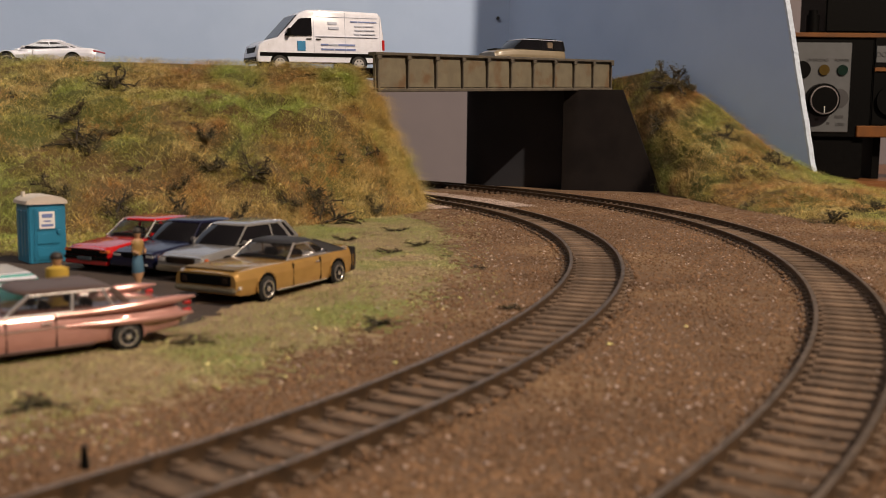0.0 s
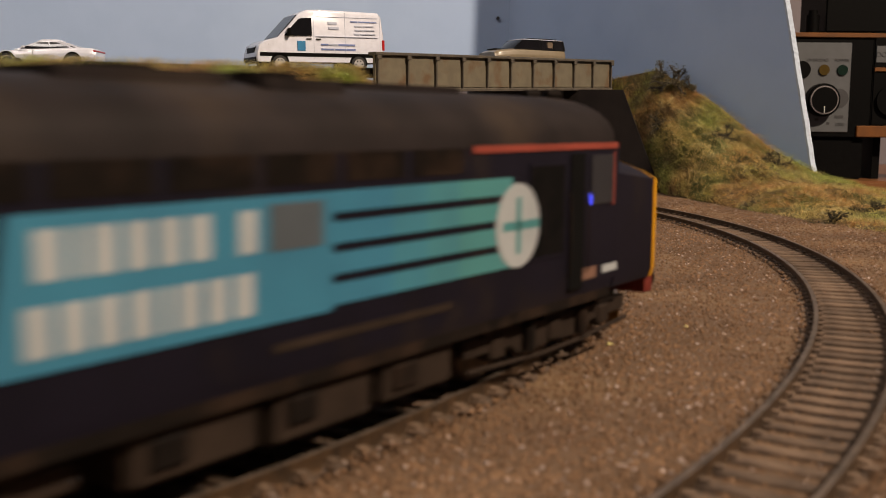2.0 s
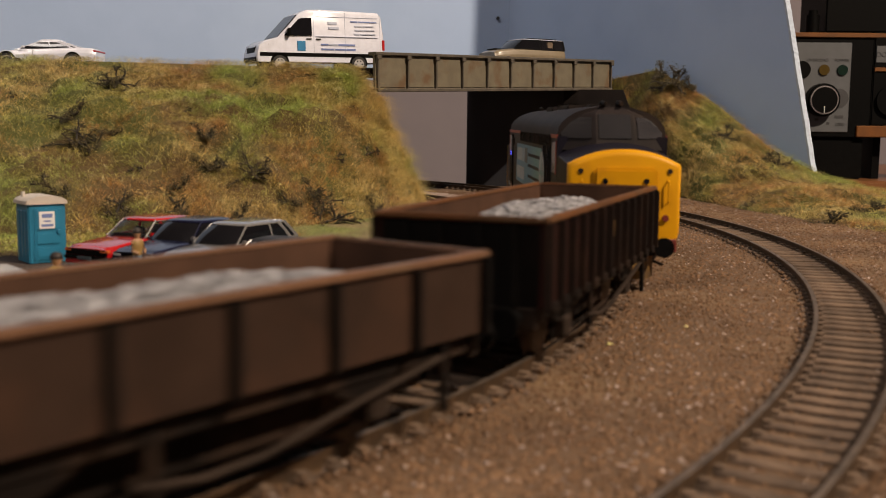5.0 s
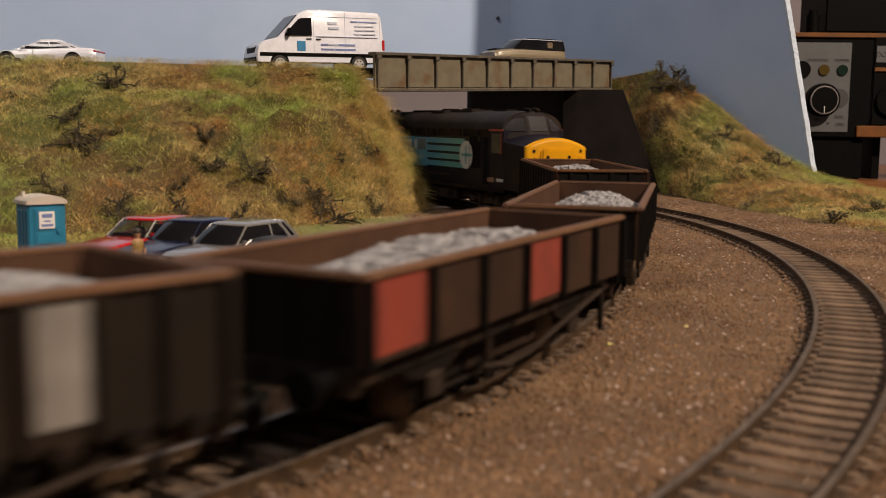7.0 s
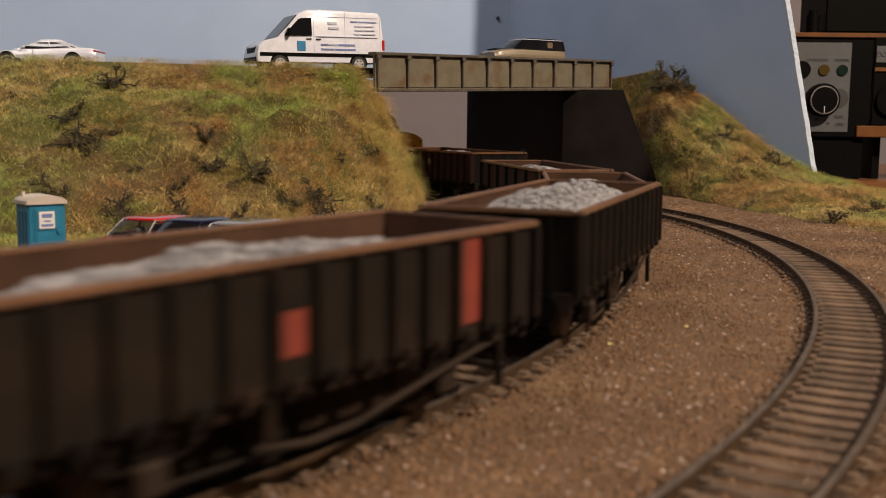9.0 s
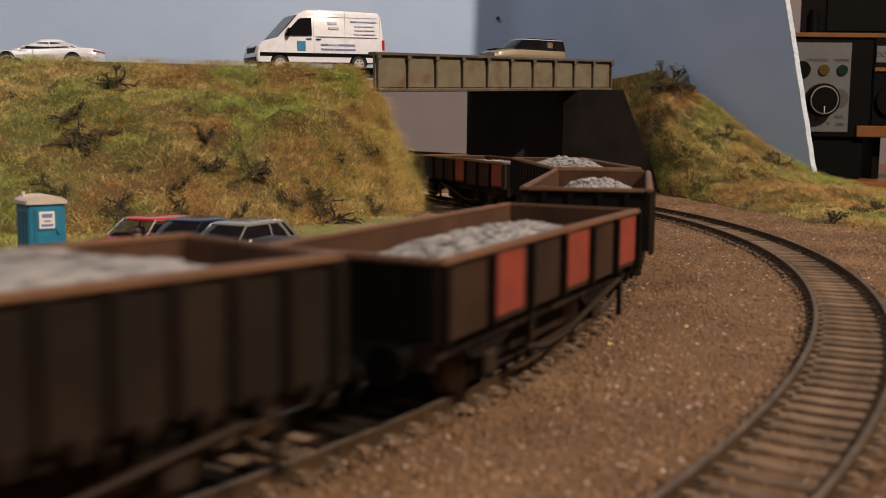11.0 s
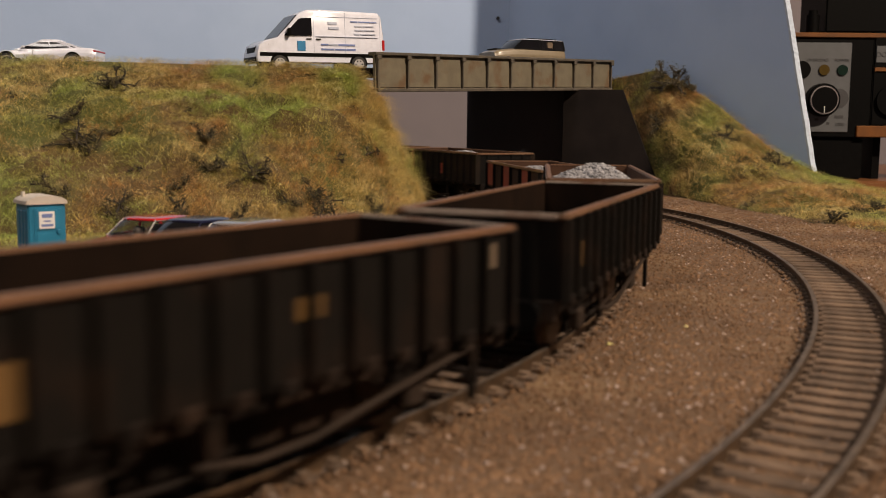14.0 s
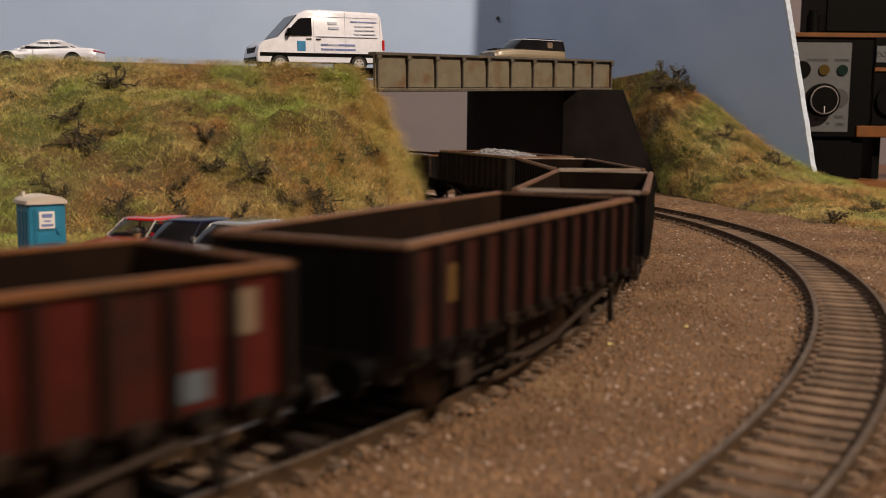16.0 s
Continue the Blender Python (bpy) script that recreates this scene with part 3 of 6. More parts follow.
def bogie(parent, x, wheels, r, half, width=11.0):
    """A bogie or axle set: frames with axle boxes and springs, and wheels of their own."""
    bm = bmesh.new()
    box(bm, x - 4, x + 4, -width, width, 7, 11)
    b = part("bogie", bm, M["frame"], parent, "grimy dark bogie")
    for s in (-1, 1):
        y = s * width
        bm = bmesh.new()
        prism(bm, [(x - half, 6.4), (x - half * 0.5, 6.0), (x - half * 0.42, 4.2), (x + half * 0.42, 4.2), (x + half * 0.5, 6.0), (x + half, 6.4), (x + half, 9.5), (x - half, 9.5)], y - 1.2, y + 1.2)
        part("side_frame", bm, M["tank"], b)
        for w in wheels:
            bm = bmesh.new()
            box(bm, x + w - 2.6, x + w + 2.6, y - 1.9, y + 1.9, 4.4, 9.0, 0.6)
            part("axle_box", bm, M["tank"], b)
            bm = bmesh.new()
            prism(bm, [(x + w - 6, 9.3), (x + w + 6, 9.3), (x + w + 3.6, 11.4), (x + w - 3.6, 11.4)], y + s * 1.2 - 0.7, y + s * 1.2 + 0.7)
            part("leaf_spring", bm, M["frame"], b)
        for w in wheels[:-1]:
            bm = bmesh.new()
            cyl(bm, (x + w + 11, y + s * 1.4, 6.8), "z", 1.7, 5.0, 12)
            part("coil_spring", bm, M["frame"], b)
        bm = bmesh.new()
        tube(bm, [(x - half, y + s * 1.8, 4.0), (x - half * 0.2, y + s * 1.8, 2.8), (x + half * 0.3, y + s * 1.8, 3.0), (x + half, y + s * 1.8, 4.4)], 0.5)
        part("brake_rod", fix(bm), M["tank"], b)
    for w in wheels:
        bm = bmesh.new()
        for s in (-1, 1):
            cyl(bm, (x + w, s * 8.2, r), "y", r, 2.0, 24)
            cyl(bm, (x + w, s * 7.2, r), "y", r + 0.7, 0.6, 24)
        cyl(bm, (x + w, 0, r), "y", 1.0, 17, 8)
        part("wheelset", bm, M["rail"], b)
    return b


def buffers(parent, xe, sgn, z=12.5, reach=7.0, y=11.5):
    for s in (-1, 1):
        bm = bmesh.new()
        cyl(bm, (xe + sgn * reach * 0.4, s * y, z), "x", 1.6, reach * 0.8, 12)
        cyl(bm, (xe + sgn * (reach - 0.6), s * y, z), "x", 3.0, 1.0, 20)
        part("buffer", bm, M["black"], parent)
    bm = bmesh.new()
    box(bm, min(xe, xe + sgn * 9), max(xe, xe + sgn * 9), -1.2, 1.2, 7.6, 9.2, 0.2)
    box(bm, xe + sgn * 8 - 0.6, xe + sgn * 8 + 0.6, -4.5, 4.5, 7.2, 9.6, 0.2)
    part("coupling", bm, M["black"], parent)


def build_loco():
    t = thing("diesel_locomotive", at(0, 0, 0), "navy diesel locomotive with teal stripes and yellow nose ends", "locomotive")
    W, ZB, ZC, ZT = 17.7, 13.0, 43.5, 53.4
    bm = bmesh.new()
    quad_prism(bm, -93, 93, [(-W + 0.8, ZB), (-W, ZB + 3), (-W, ZC), (W, ZC), (W, ZB + 3), (W - 0.8, ZB)])
    body = part("body", fix(bm), M["navy"], t)
    # roof with a slight taper at the cab fronts
    arch = [(-math.cos(math.pi * k / 14), math.sin(math.pi * k / 14) ** 0.85) for k in range(15)]
    rings = []
    for x, kw, kz in ((-91, 0.995, 0.985), (-84, 1, 1), (-40, 1, 1), (40, 1, 1), (84, 1, 1), (91, 0.995, 0.985)):
        rings.append([(x, W * kw * c, ZC + 0.05 + (ZT - ZC) * kz * s) for c, s in arch])
    bm = bmesh.new()
    loft(bm, rings)
    roof = part("roof", fix(bm), M["roof"], t)
    for x0, x1, y0, y1, h in ((-36, -8, -7, 7, 54.4), (-4, 14, -9, 9, 54.0), (20, 52, -5, 5, 54.2), (-70, -58, -4, 4, 54.2)):
        bm = bmesh.new()
        box(bm, x0, x1, y0, y1, 51, h, 0.6, 2)
        part("roof_panel", bm, M["roof"], roof)
    for x in (-22, 5):
        bm = bmesh.new()
        cyl(bm, (x, 0, 54.4), "z", 5.2, 1.2, 24)
        part("fan_grille", bm, M["frame"], roof)
    for s in (-1, 1):
        for x0, x1 in ((-92, -77), (36, 92)):
            bm = bmesh.new()
            box(bm, x0, x1, s * W - 0.25, s * W + 0.25, ZC - 0.7, ZC + 0.5)
            part("cantrail_stripe", bm, M["red_line"], body, "thin red cantrail line")
        for i in range(-2, 5):
            x0 = -45 + i * 16
            bm = bmesh.new()
            box(bm, x0, x0 + 14, s * W - 0.2, s * W + 0.3, 39.6, ZC + 0.2)
            for k in range(9):
                box(bm, x0 + 0.8 + k * 1.45, x0 + 1.4 + k * 1.45, s * W - 0.2, s * W + 0.55, 40, ZC)
            part("grille", fix(bm), M["frame"], body)
        # livery: blue name panel, stripes, roundel; lettering as bars
        y = s * (W + 0.08)
        f = -s

        def slab(b, x0, x1, *rest):
            box(b, min(f * x0, f * x1), max(f * x0, f * x1), *rest)
        bm = bmesh.new()
        loft(bm, [[(f * -53.0, y + o, 21.5), (0, y + o, 21.5), (0, y + o, 38.3), (f * -50.0, y + o, 38.3)] for o in (-0.1, 0.1)])
        pan = part("livery_panel", fix(bm), M["sky_blue"], body, "sky blue panel with white bars")
        for row, (z0, z1, xs) in enumerate(((31.2, 36.6, (-47, -42.4, -39.8, -35.2, -30.6, -26.0, -18.0)), (23.2, 28.6, (-48.5, -44, -39.5, -35.0, -30.4, -27.8, -23.3, -18.8)))):
            for k, x0 in enumerate(xs):
                wdt = 1.5 if (row == 0 and k == 1) or (row == 1 and k == 4) else 3.3
                bm = bmesh.new()
                slab(bm, x0, x0 + wdt, y - 0.18, y + 0.18, z0, z1)
                part("lettering_bar", bm, M["letter_white"], pan)
        bm = bmesh.new()
        slab(bm, -12.5, -2, y - 0.2, y + 0.2, 31, 37.2)
        part("grey_patch", bm, M["grey_mark"], pan)
        for k in range(4):
            z1 = 38.3 - k * 4.35
            bm = bmesh.new()
            slab(bm, -0.2, 49, y - 0.1, y + 0.1, z1 - 3.0, z1)
            part("livery_stripe", bm, M["teal"], body, "teal stripe")
            bm = bmesh.new()
            slab(bm, -0.4, 14, y - 0.14, y + 0.14, z1 - 3.0, z1)
            part("livery_stripe", bm, M["sky_blue"], body, "sky blue stripe")
            for q, mid in enumerate(("blend_a", "blend_b")):
                bm = bmesh.new()
                slab(bm, 14 + q * 9, 23 + q * 9, y - 0.13, y + 0.13, z1 - 3.0, z1)
                part("livery_stripe", bm, M[mid], body, "blue-green stripe")
        bm = bmesh.new()
        cyl(bm, (f * 51, y, 29.6), "y", 7.6, 0.5, 40)
        part("roundel", bm, M["letter_white"], body, "white roundel with a green cross shape")
        bm = bmesh.new()
        slab(bm, 45.5, 58.5, y - 0.3, y + 0.3, 28.8, 30.4)
        slab(bm, 50.2, 51.8, y - 0.3, y + 0.3, 24.5, 34.7)
        part("roundel_mark", bm, M["teal"], body)
        # cab doors, windows, handrails, small marks
        for e in (-1, 1):
            # Flush black panel: the door recess's shade is painted, not modelled.
            bm = bmesh.new()
            box(bm, min(e * 71, e * 77), max(e * 71, e * 77), y - 0.25, y + 0.12, 15, 42, 0.1)
            part("cab_door", bm, M["arch"], body, "cab door with its recess shade painted black")
            bm = bmesh.new()
            box(bm, min(e * 80, e * 90), max(e * 80, e * 90), y - 0.25, y + 0.12, 31.5, 41.5, 0.1)
            part("cab_side_window", bm, M["loco_glass"], body)
            for hx in (70.2, 77.8):
                bm = bmesh.new()
                tube(bm, [(e * hx, s * W, 18), (e * hx, s * (W + 0.9), 18.6), (e * hx, s * (W + 0.9), 34), (e * hx, s * W, 34.6)], 0.16)
                part("handrail", bm, M["tank"], body)
            bm = bmesh.new()
            box(bm, min(e * 76, e * 83), max(e * 76, e * 83), y - 0.15, y + 0.15, 16.5, 18.8)
            part("warning_plate", bm, M["orange"], body, "small pale orange plate")
            bm = bmesh.new()
            box(bm, min(e * 86, e * 93), max(e * 86, e * 93), y - 0.15, y + 0.15, 17, 18.6)
            part("number_bar", bm, M["letter_white"], body)
            bm = bmesh.new()
            box(bm, min(e * 65, e * 67.5), max(e * 65, e * 67.5), y - 0.15, y + 0.3, 37, 40.5, 0.2)
            part("lamp_bracket", bm, M["tank"], body)
        bm = bmesh.new()
        box(bm, 79.6, 84.0, y - 0.2, y + 0.4, 31.6, 33.8, 0.2)
        part("cab_glow", bm, M["cab_blue"], body, "glowing blue cab light")
        for x0, x1, z0, z1 in ((90.2, 90.8, 31, 42), (-90.8, -90.2, 31, 42)):
            bm = bmesh.new()
            box(bm, x0, x1, y - 0.2, y + 0.2, z0, z1)
            part("window_edge", bm, M["red_line"], body)
        bm = bmesh.new()
        slab(bm, 55.5, 68.5, y - 0.2, y + 0.1, 23, 40, 0.1)
        part("grille", fix(bm), M["grille_black"], body, "black bodyside grille")
        for x0, x1, z0, z1 in ((55.0, 55.5, 22.5, 40.5), (68.5, 69.0, 22.5, 40.5), (55.5, 68.5, 40, 40.5), (55.5, 68.5, 22.5, 23)):
            bm = bmesh.new()
            slab(bm, x0, x1, y - 0.2, y + 0.3, z0, z1)
            part("grille_frame", fix(bm), M["navy"], body)
        bm = bmesh.new()
        slab(bm, -12, 30, y - 0.1, y + 0.15, 17.4, 18.6)
        part("lettering_bar", bm, M["tank"], body)
        bm = bmesh.new()
        box(bm, -92, 92, s * (W - 1.2) - 0.5, s * (W - 1.2) + 0.5, 11.4, 13.4)
        part("valance", bm, M["frame"], body)
    # noses, front and rear
    for e in (-1, 1):
        def ring(x, w, zt, zs):
            top = [(w * (1 - k / 6), zs + (zt - zs) * (1 - abs(1 - k / 6) ** 2.2)) for k in range(13)]
            pts = [(w - 0.6, ZB), (w, ZB + 2)] + top + [(-w, ZB + 2), (-w + 0.6, ZB)]
            return [(e * x, yy, zz) for yy, zz in pts]
        bm = bmesh.new()
        loft(bm, [ring(92, W - 0.05, 42.4, 37.6), ring(108, W - 0.35, 40.7, 36.0), ring(113.2, W - 0.6, 40.0, 35.5)])
        nose = part("nose", fix(bm), M["navy"], t, smooth=25)
        bm = bmesh.new()
        loft(bm, [ring(113.2, W - 0.5, 40.1, 35.6), ring(115.3, W - 0.7, 39.7, 35.3), ring(116.0, W - 1.2, 39.0, 34.9), ring(116.3, W - 2.0, 38.0, 34.2)])
        part("nose_end", fix(bm), M["yellow"], nose, "bright yellow nose end", 50)
        bm = bmesh.new()
        xa, xb = sorted((e * 116.0, e * 117.4))
        box(bm, xa, xb, -9.6, 9.6, 26.5, 34.6, 0.9, 2)
        hc = part("headcode_box", bm, M["yellow"], nose)
        for yy in (-6.2, 6.2):
            bm = bmesh.new()
            cyl(bm, (e * 117.4, yy, 30.6), "x", 0.85, 0.7, 16)
            part("marker_light", bm, M["glass"], hc)
        bm = bmesh.new()
        cyl(bm, (e * 116.6, -4.0, 21.0), "x", 1.25, 1.2, 16)
        part("headlight", bm, M["glass"], nose)
        for yy in (-12.5, 12.5):
            bm = bmesh.new()
            cyl(bm, (e * 116.5, yy, 19.5), "x", 1.0, 1.0, 16)
            part("tail_lamp", bm, M["beam_red"], nose)
            bm = bmesh.new()
            cyl(bm, (e * 116.3, yy * 1.08, 33.6), "x", 0.8, 0.6, 12)
            part("lamp_iron", bm, M["tank"], nose)
        for yy, z0, z1 in ((-13, 24, 31), (13, 24, 31), (-3, 15, 24)):
            bm = bmesh.new()
            tube(bm, [(e * 116, yy, z0), (e * 117.3, yy, z0 + 0.5), (e * 117.3, yy, z1 - 0.5), (e * 116, yy, z1)], 0.25)
            part("handrail", bm, M["yellow"], nose)
        # cab front: raked, three panes, the outer two swept back
        def half(z):
            q = max(0.0, (z - ZC) / (ZT - ZC))
            return W * 0.985 * math.sqrt(max(0.02, 1 - q ** 2.35))

        def rake(z):
            return 99.2 - (z - 40.0) * 0.42 - max(0.0, z - 50.5) * 1.1

        def face(u, z, out):
            """Point on the swept pane face; u runs from the side pillar to the centre pillar."""
            w, f = half(z), rake(z)
            c = min(6.0, w * 0.5)
            return (e * (f - 7.0 * (1 - u) + out), w * 0.975 + (c - w * 0.975) * u + out * 0.4, z)
        rings = []
        for z in (39.2, 41.5, 43.5, 45.5, 47.5, 49.0, 50.3, 51.4, 52.3, 52.9):
            a0, a1 = face(0, z, 0), face(1, z, 0)
            w = half(z)
            rings.append([(e * 86, w, z), a0, a1, (a1[0], -a1[1], z), (a0[0], -a0[1], z), (e * 86, -w, z)])
        bm = bmesh.new()
        loft(bm, rings)
        scr = part("cab_front", fix(bm), M["roof"], t, smooth=25)
        for side in (-1, 0, 1):
            bm = bmesh.new()
            rr = []
            for z, u0 in ((43.0, 0.10), (44.5, 0.06), (46.5, 0.10), (48.2, 0.22), (49.6, 0.45)) if side else ((43.0, 0), (46, 0), (50.6, 0)):
                if side:
                    q = [face(u0, z, 0.35), face(0.88, z, 0.35), face(0.88, z, -0.6), face(u0, z, -0.6)]
                    rr.append([(x, side * y, zz) for x, y, zz in q])
                else:
                    f = rake(z)
                    c = min(6.0, half(z) * 0.5) - 0.9
                    rr.append([(e * (f + 0.35), c, z), (e * (f + 0.35), -c, z), (e * (f - 0.6), -c, z), (e * (f - 0.6), c, z)])
            loft(bm, rr)
            part("windscreen", fix(bm), M["screen_glass"], scr, "grey reflecting windscreen pane", 0)
        for yy in (-2.6, 2.6):
            bm = bmesh.new()
            cyl(bm, (e * 90.5, yy, 54.0), "x", 0.7, 5, 10, 1.2)
            part("horn", bm, M["frame"], roof)
        bm = bmesh.new()
        xa, xb = sorted((e * 112.5, e * 116.6))
        box(bm, xa, xb, -16.2, 16.2, 9.0, 13.2, 0.4)
        beam = part("buffer_beam", bm, M["beam_red"], t)
        buffers(t, e * 116.5, e, 11.2, 6.5, 11.0)
        bm = bmesh.new()
        loft(bm, [[(e * 112, -10, 1.2), (e * 112, 10, 1.2), (e * 112, 10, 7.6), (e * 112, -10, 7.6)], [(e * 117, -6.8, 0.9), (e * 117, 6.8, 0.9), (e * 115.5, 7.4, 7.6), (e * 115.5, -7.4, 7.6)]])
        part("snow_plough", fix(bm), M["plough"], t, "worn yellow snow plough")
        for yy in (-5, 4, 8):
            bm = bmesh.new()
            tube(bm, [(e * 116.6, yy, 11), (e * 118.2, yy, 9), (e * 118, yy, 5), (e * 116.8, yy, 3.6)], 0.4)
            part("brake_hose", bm, M["black"], beam)
        bogie(t, e * 73, (-22, 0, 22), 7.0, 33, 12.5)
    for x0, x1, z0 in ((-34, -12, 4), (-10, 12, 3.4), (14, 34, 4)):
        bm = bmesh.new()
        box(bm, x0, x1, -15.5, 15.5, z0, 12.6, 0.8, 2)
        tk = part("underfloor_tank", bm, M["tank"], t, "brown weathered underfloor tank")
        bm = bmesh.new()
        box(bm, x0 + 3, x0 + 9, -16.2, 16.2, 6, 10, 0.3)
        part("tank_cover", bm, M["frame"], tk)
    return t


def wagon_material(name, c, rust):
    return mat(name, c, tuple(v * 0.6 for v in c), rough=0.8, spec=0.12, scale=110, mix=0.9, bump=0.25, stain=rust, stain_scale=55, stain_at=0.56)


# Near-black wagon ends: the shade they lie in is put into this colour.
M["end_black"] = wagon_material("shade_black_end", (0.0048, 0.0039, 0.0033), (0.0072, 0.0048, 0.0039))
M["rib_dark"] = wagon_material("grimy_rib", (0.0112, 0.0063, 0.0049), (0.0196, 0.0098, 0.0063))
M["w_red"] = wagon_material("wagon_maroon", (0.0357, 0.0095, 0.0067), (0.0179, 0.0074, 0.0056))
M["w_brown"] = wagon_material("wagon_brown", (0.0391, 0.0224, 0.0155), (0.0506, 0.0264, 0.0167))
M["w_grey"] = wagon_material("wagon_grey_brown", (0.0167, 0.0122, 0.0090), (0.0244, 0.0157, 0.0106))
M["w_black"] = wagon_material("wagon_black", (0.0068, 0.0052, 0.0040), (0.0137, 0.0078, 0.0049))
M["w_scarlet"] = wagon_material("wagon_red", (0.0630, 0.0092, 0.0058), (0.0216, 0.0077, 0.0054))
M["rim_rust"] = mat("rusty_top_rim", (0.19, 0.098, 0.053), (0.10, 0.056, 0.034), rough=0.42, scale=60, mix=0.9, bump=0.3, stain=(0.20, 0.125, 0.075), stain_scale=30, stain_at=0.6)
M["rim_orange"] = mat("orange_top_rim", (0.1500, 0.0562, 0.0135), (0.0825, 0.0345, 0.0112), rough=0.6, scale=60, mix=0.9, bump=0.3, stain=(0.10, 0.05, 0.02), stain_scale=30)
M["rim_pale"] = mat("pale_worn_rim", (0.36, 0.31, 0.27), (0.24, 0.18, 0.14), rough=0.5, scale=60, mix=0.9, bump=0.2, stain=(0.16, 0.07, 0.035), stain_scale=60, stain_at=0.62)
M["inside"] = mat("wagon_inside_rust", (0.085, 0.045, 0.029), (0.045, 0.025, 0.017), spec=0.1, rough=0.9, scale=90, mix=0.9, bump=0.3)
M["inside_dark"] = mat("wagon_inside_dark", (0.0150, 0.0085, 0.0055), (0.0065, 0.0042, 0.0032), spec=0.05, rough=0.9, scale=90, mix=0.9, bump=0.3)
M["panel_red"] = mat("faded_red_panel", (0.225, 0.034, 0.018), (0.165, 0.028, 0.016), rough=0.7, scale=120, bump=0.15)
M["panel_white"] = mat("dirty_white_panel", (0.23, 0.215, 0.20), (0.16, 0.145, 0.135), rough=0.7, scale=120)
M["mark_yellow"] = mat("yellow_mark", (0.13, 0.065, 0.012), rough=0.7, scale=120)
M["mark_pale"] = mat("pale_mark", (0.16, 0.115, 0.075), rough=0.7, scale=120)


def build_wagon(label, body, rim, inside, loaded, flat, marks, seed, end_rim=""):
    """Open ballast wagon on two axles: walls, ribs, top rim, underframe, brake gear, load."""
    t = thing("ballast_wagon", at(0, 0, 0), label, "wagon", "wagons of the train")
    H = 27.4 if flat else 30.8
    L, W, ZF = 54.0, 17.5, 14.0
    walls = []
    for s in (-1, 1):
        bm = bmesh.new()
        box(bm, -L, L, s * (W - 1.1) - 0.55, s * (W - 1.1) + 0.55, ZF, H - 0.6)
        walls.append(part("side_wall", bm, body, t))
        bm = bmesh.new()
        box(bm, -L + 1, L - 1, s * (W - 1.8) - 0.1, s * (W - 1.8) + 0.1, ZF + 1, H - 0.8)
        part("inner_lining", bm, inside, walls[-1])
        n = 6 if flat else 13
        for i in range(n + 1):
            x = -L + 0.7 + (2 * L - 1.4) * i / n
            bm = bmesh.new()
            d = 0.8 if flat else 0.9
            k = 0.8 if flat else 1.0
            loft(bm, [[(x - k, s * (W - 0.6), ZF - 0.6), (x + k, s * (W - 0.6), ZF - 0.6), (x + k * 0.6, s * (W + d), ZF - 0.2), (x - k * 0.6, s * (W + d), ZF - 0.2)],
                      [(x - k, s * (W - 0.6), H - 1.0), (x + k, s * (W - 0.6), H - 1.0), (x + k * 0.6, s * (W + d), H - 1.4), (x - k * 0.6, s * (W + d), H - 1.4)]])
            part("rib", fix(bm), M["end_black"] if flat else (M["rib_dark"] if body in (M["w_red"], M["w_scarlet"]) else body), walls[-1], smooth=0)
        if not flat:
            for i in range(n):
                x = -L + 0.7 + (2 * L - 1.4) * (i + 0.5) / n
                bm = bmesh.new()
                box(bm, x - 1.6, x + 1.6, s * W - 0.6, s * W + 0.5, ZF - 1.4, ZF + 0.6, 0.2)
                part("bracket", bm, M["frame"], walls[-1])
        for kind, x0, x1, z0, z1 in marks:
            bm = bmesh.new()
            box(bm, x0, x1, s * (W - 0.5) - 0.12, s * (W - 0.5) + 0.12, z0, z1)
            part("painted_panel" if kind.startswith("panel") else "paint_mark", bm, M[kind], walls[-1], {"panel_red": "faded red painted panel", "panel_white": "dirty white painted panel"}.get(kind, ""))
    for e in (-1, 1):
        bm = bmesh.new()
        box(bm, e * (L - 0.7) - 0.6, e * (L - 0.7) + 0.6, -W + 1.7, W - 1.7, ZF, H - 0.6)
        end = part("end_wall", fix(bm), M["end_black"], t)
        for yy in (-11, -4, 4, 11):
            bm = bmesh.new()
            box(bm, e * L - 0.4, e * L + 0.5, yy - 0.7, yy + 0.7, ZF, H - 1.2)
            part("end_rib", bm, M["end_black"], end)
        bm = bmesh.new()
        box(bm, e * (L - 1.5) - 0.1, e * (L - 1.5) + 0.1, -W + 1.9, W - 1.9, ZF + 1, H - 0.8)
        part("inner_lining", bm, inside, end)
    # rim: rounded rails along the sides and ends
    for s in (-1, 1):
        bm = bmesh.new()
        box(bm, s * (L - 0.4) - 0.85, s * (L - 0.4) + 0.85, -W + 1.6, W - 1.6, H - 1.35, H - 0.05, 0.4, 2)
        part("end_rim", fix(bm), M[end_rim] if end_rim else rim, t, "pale worn end rim" if end_rim else "")
    bm = bmesh.new()
    for s in (-1, 1):
        box(bm, -L - 0.6, L + 0.6, s * (W - 0.7) - 0.95, s * (W - 0.7) + 0.95, H - 1.3, H, 0.4, 2)
    part("top_rim", fix(bm), rim, t, "rust-worn top rim")
    bm = bmesh.new()
    box(bm, -L + 1, L - 1, -W + 1.8, W - 1.8, ZF - 0.4, ZF + 1.2)
    part("wagon_floor", bm, inside, t)
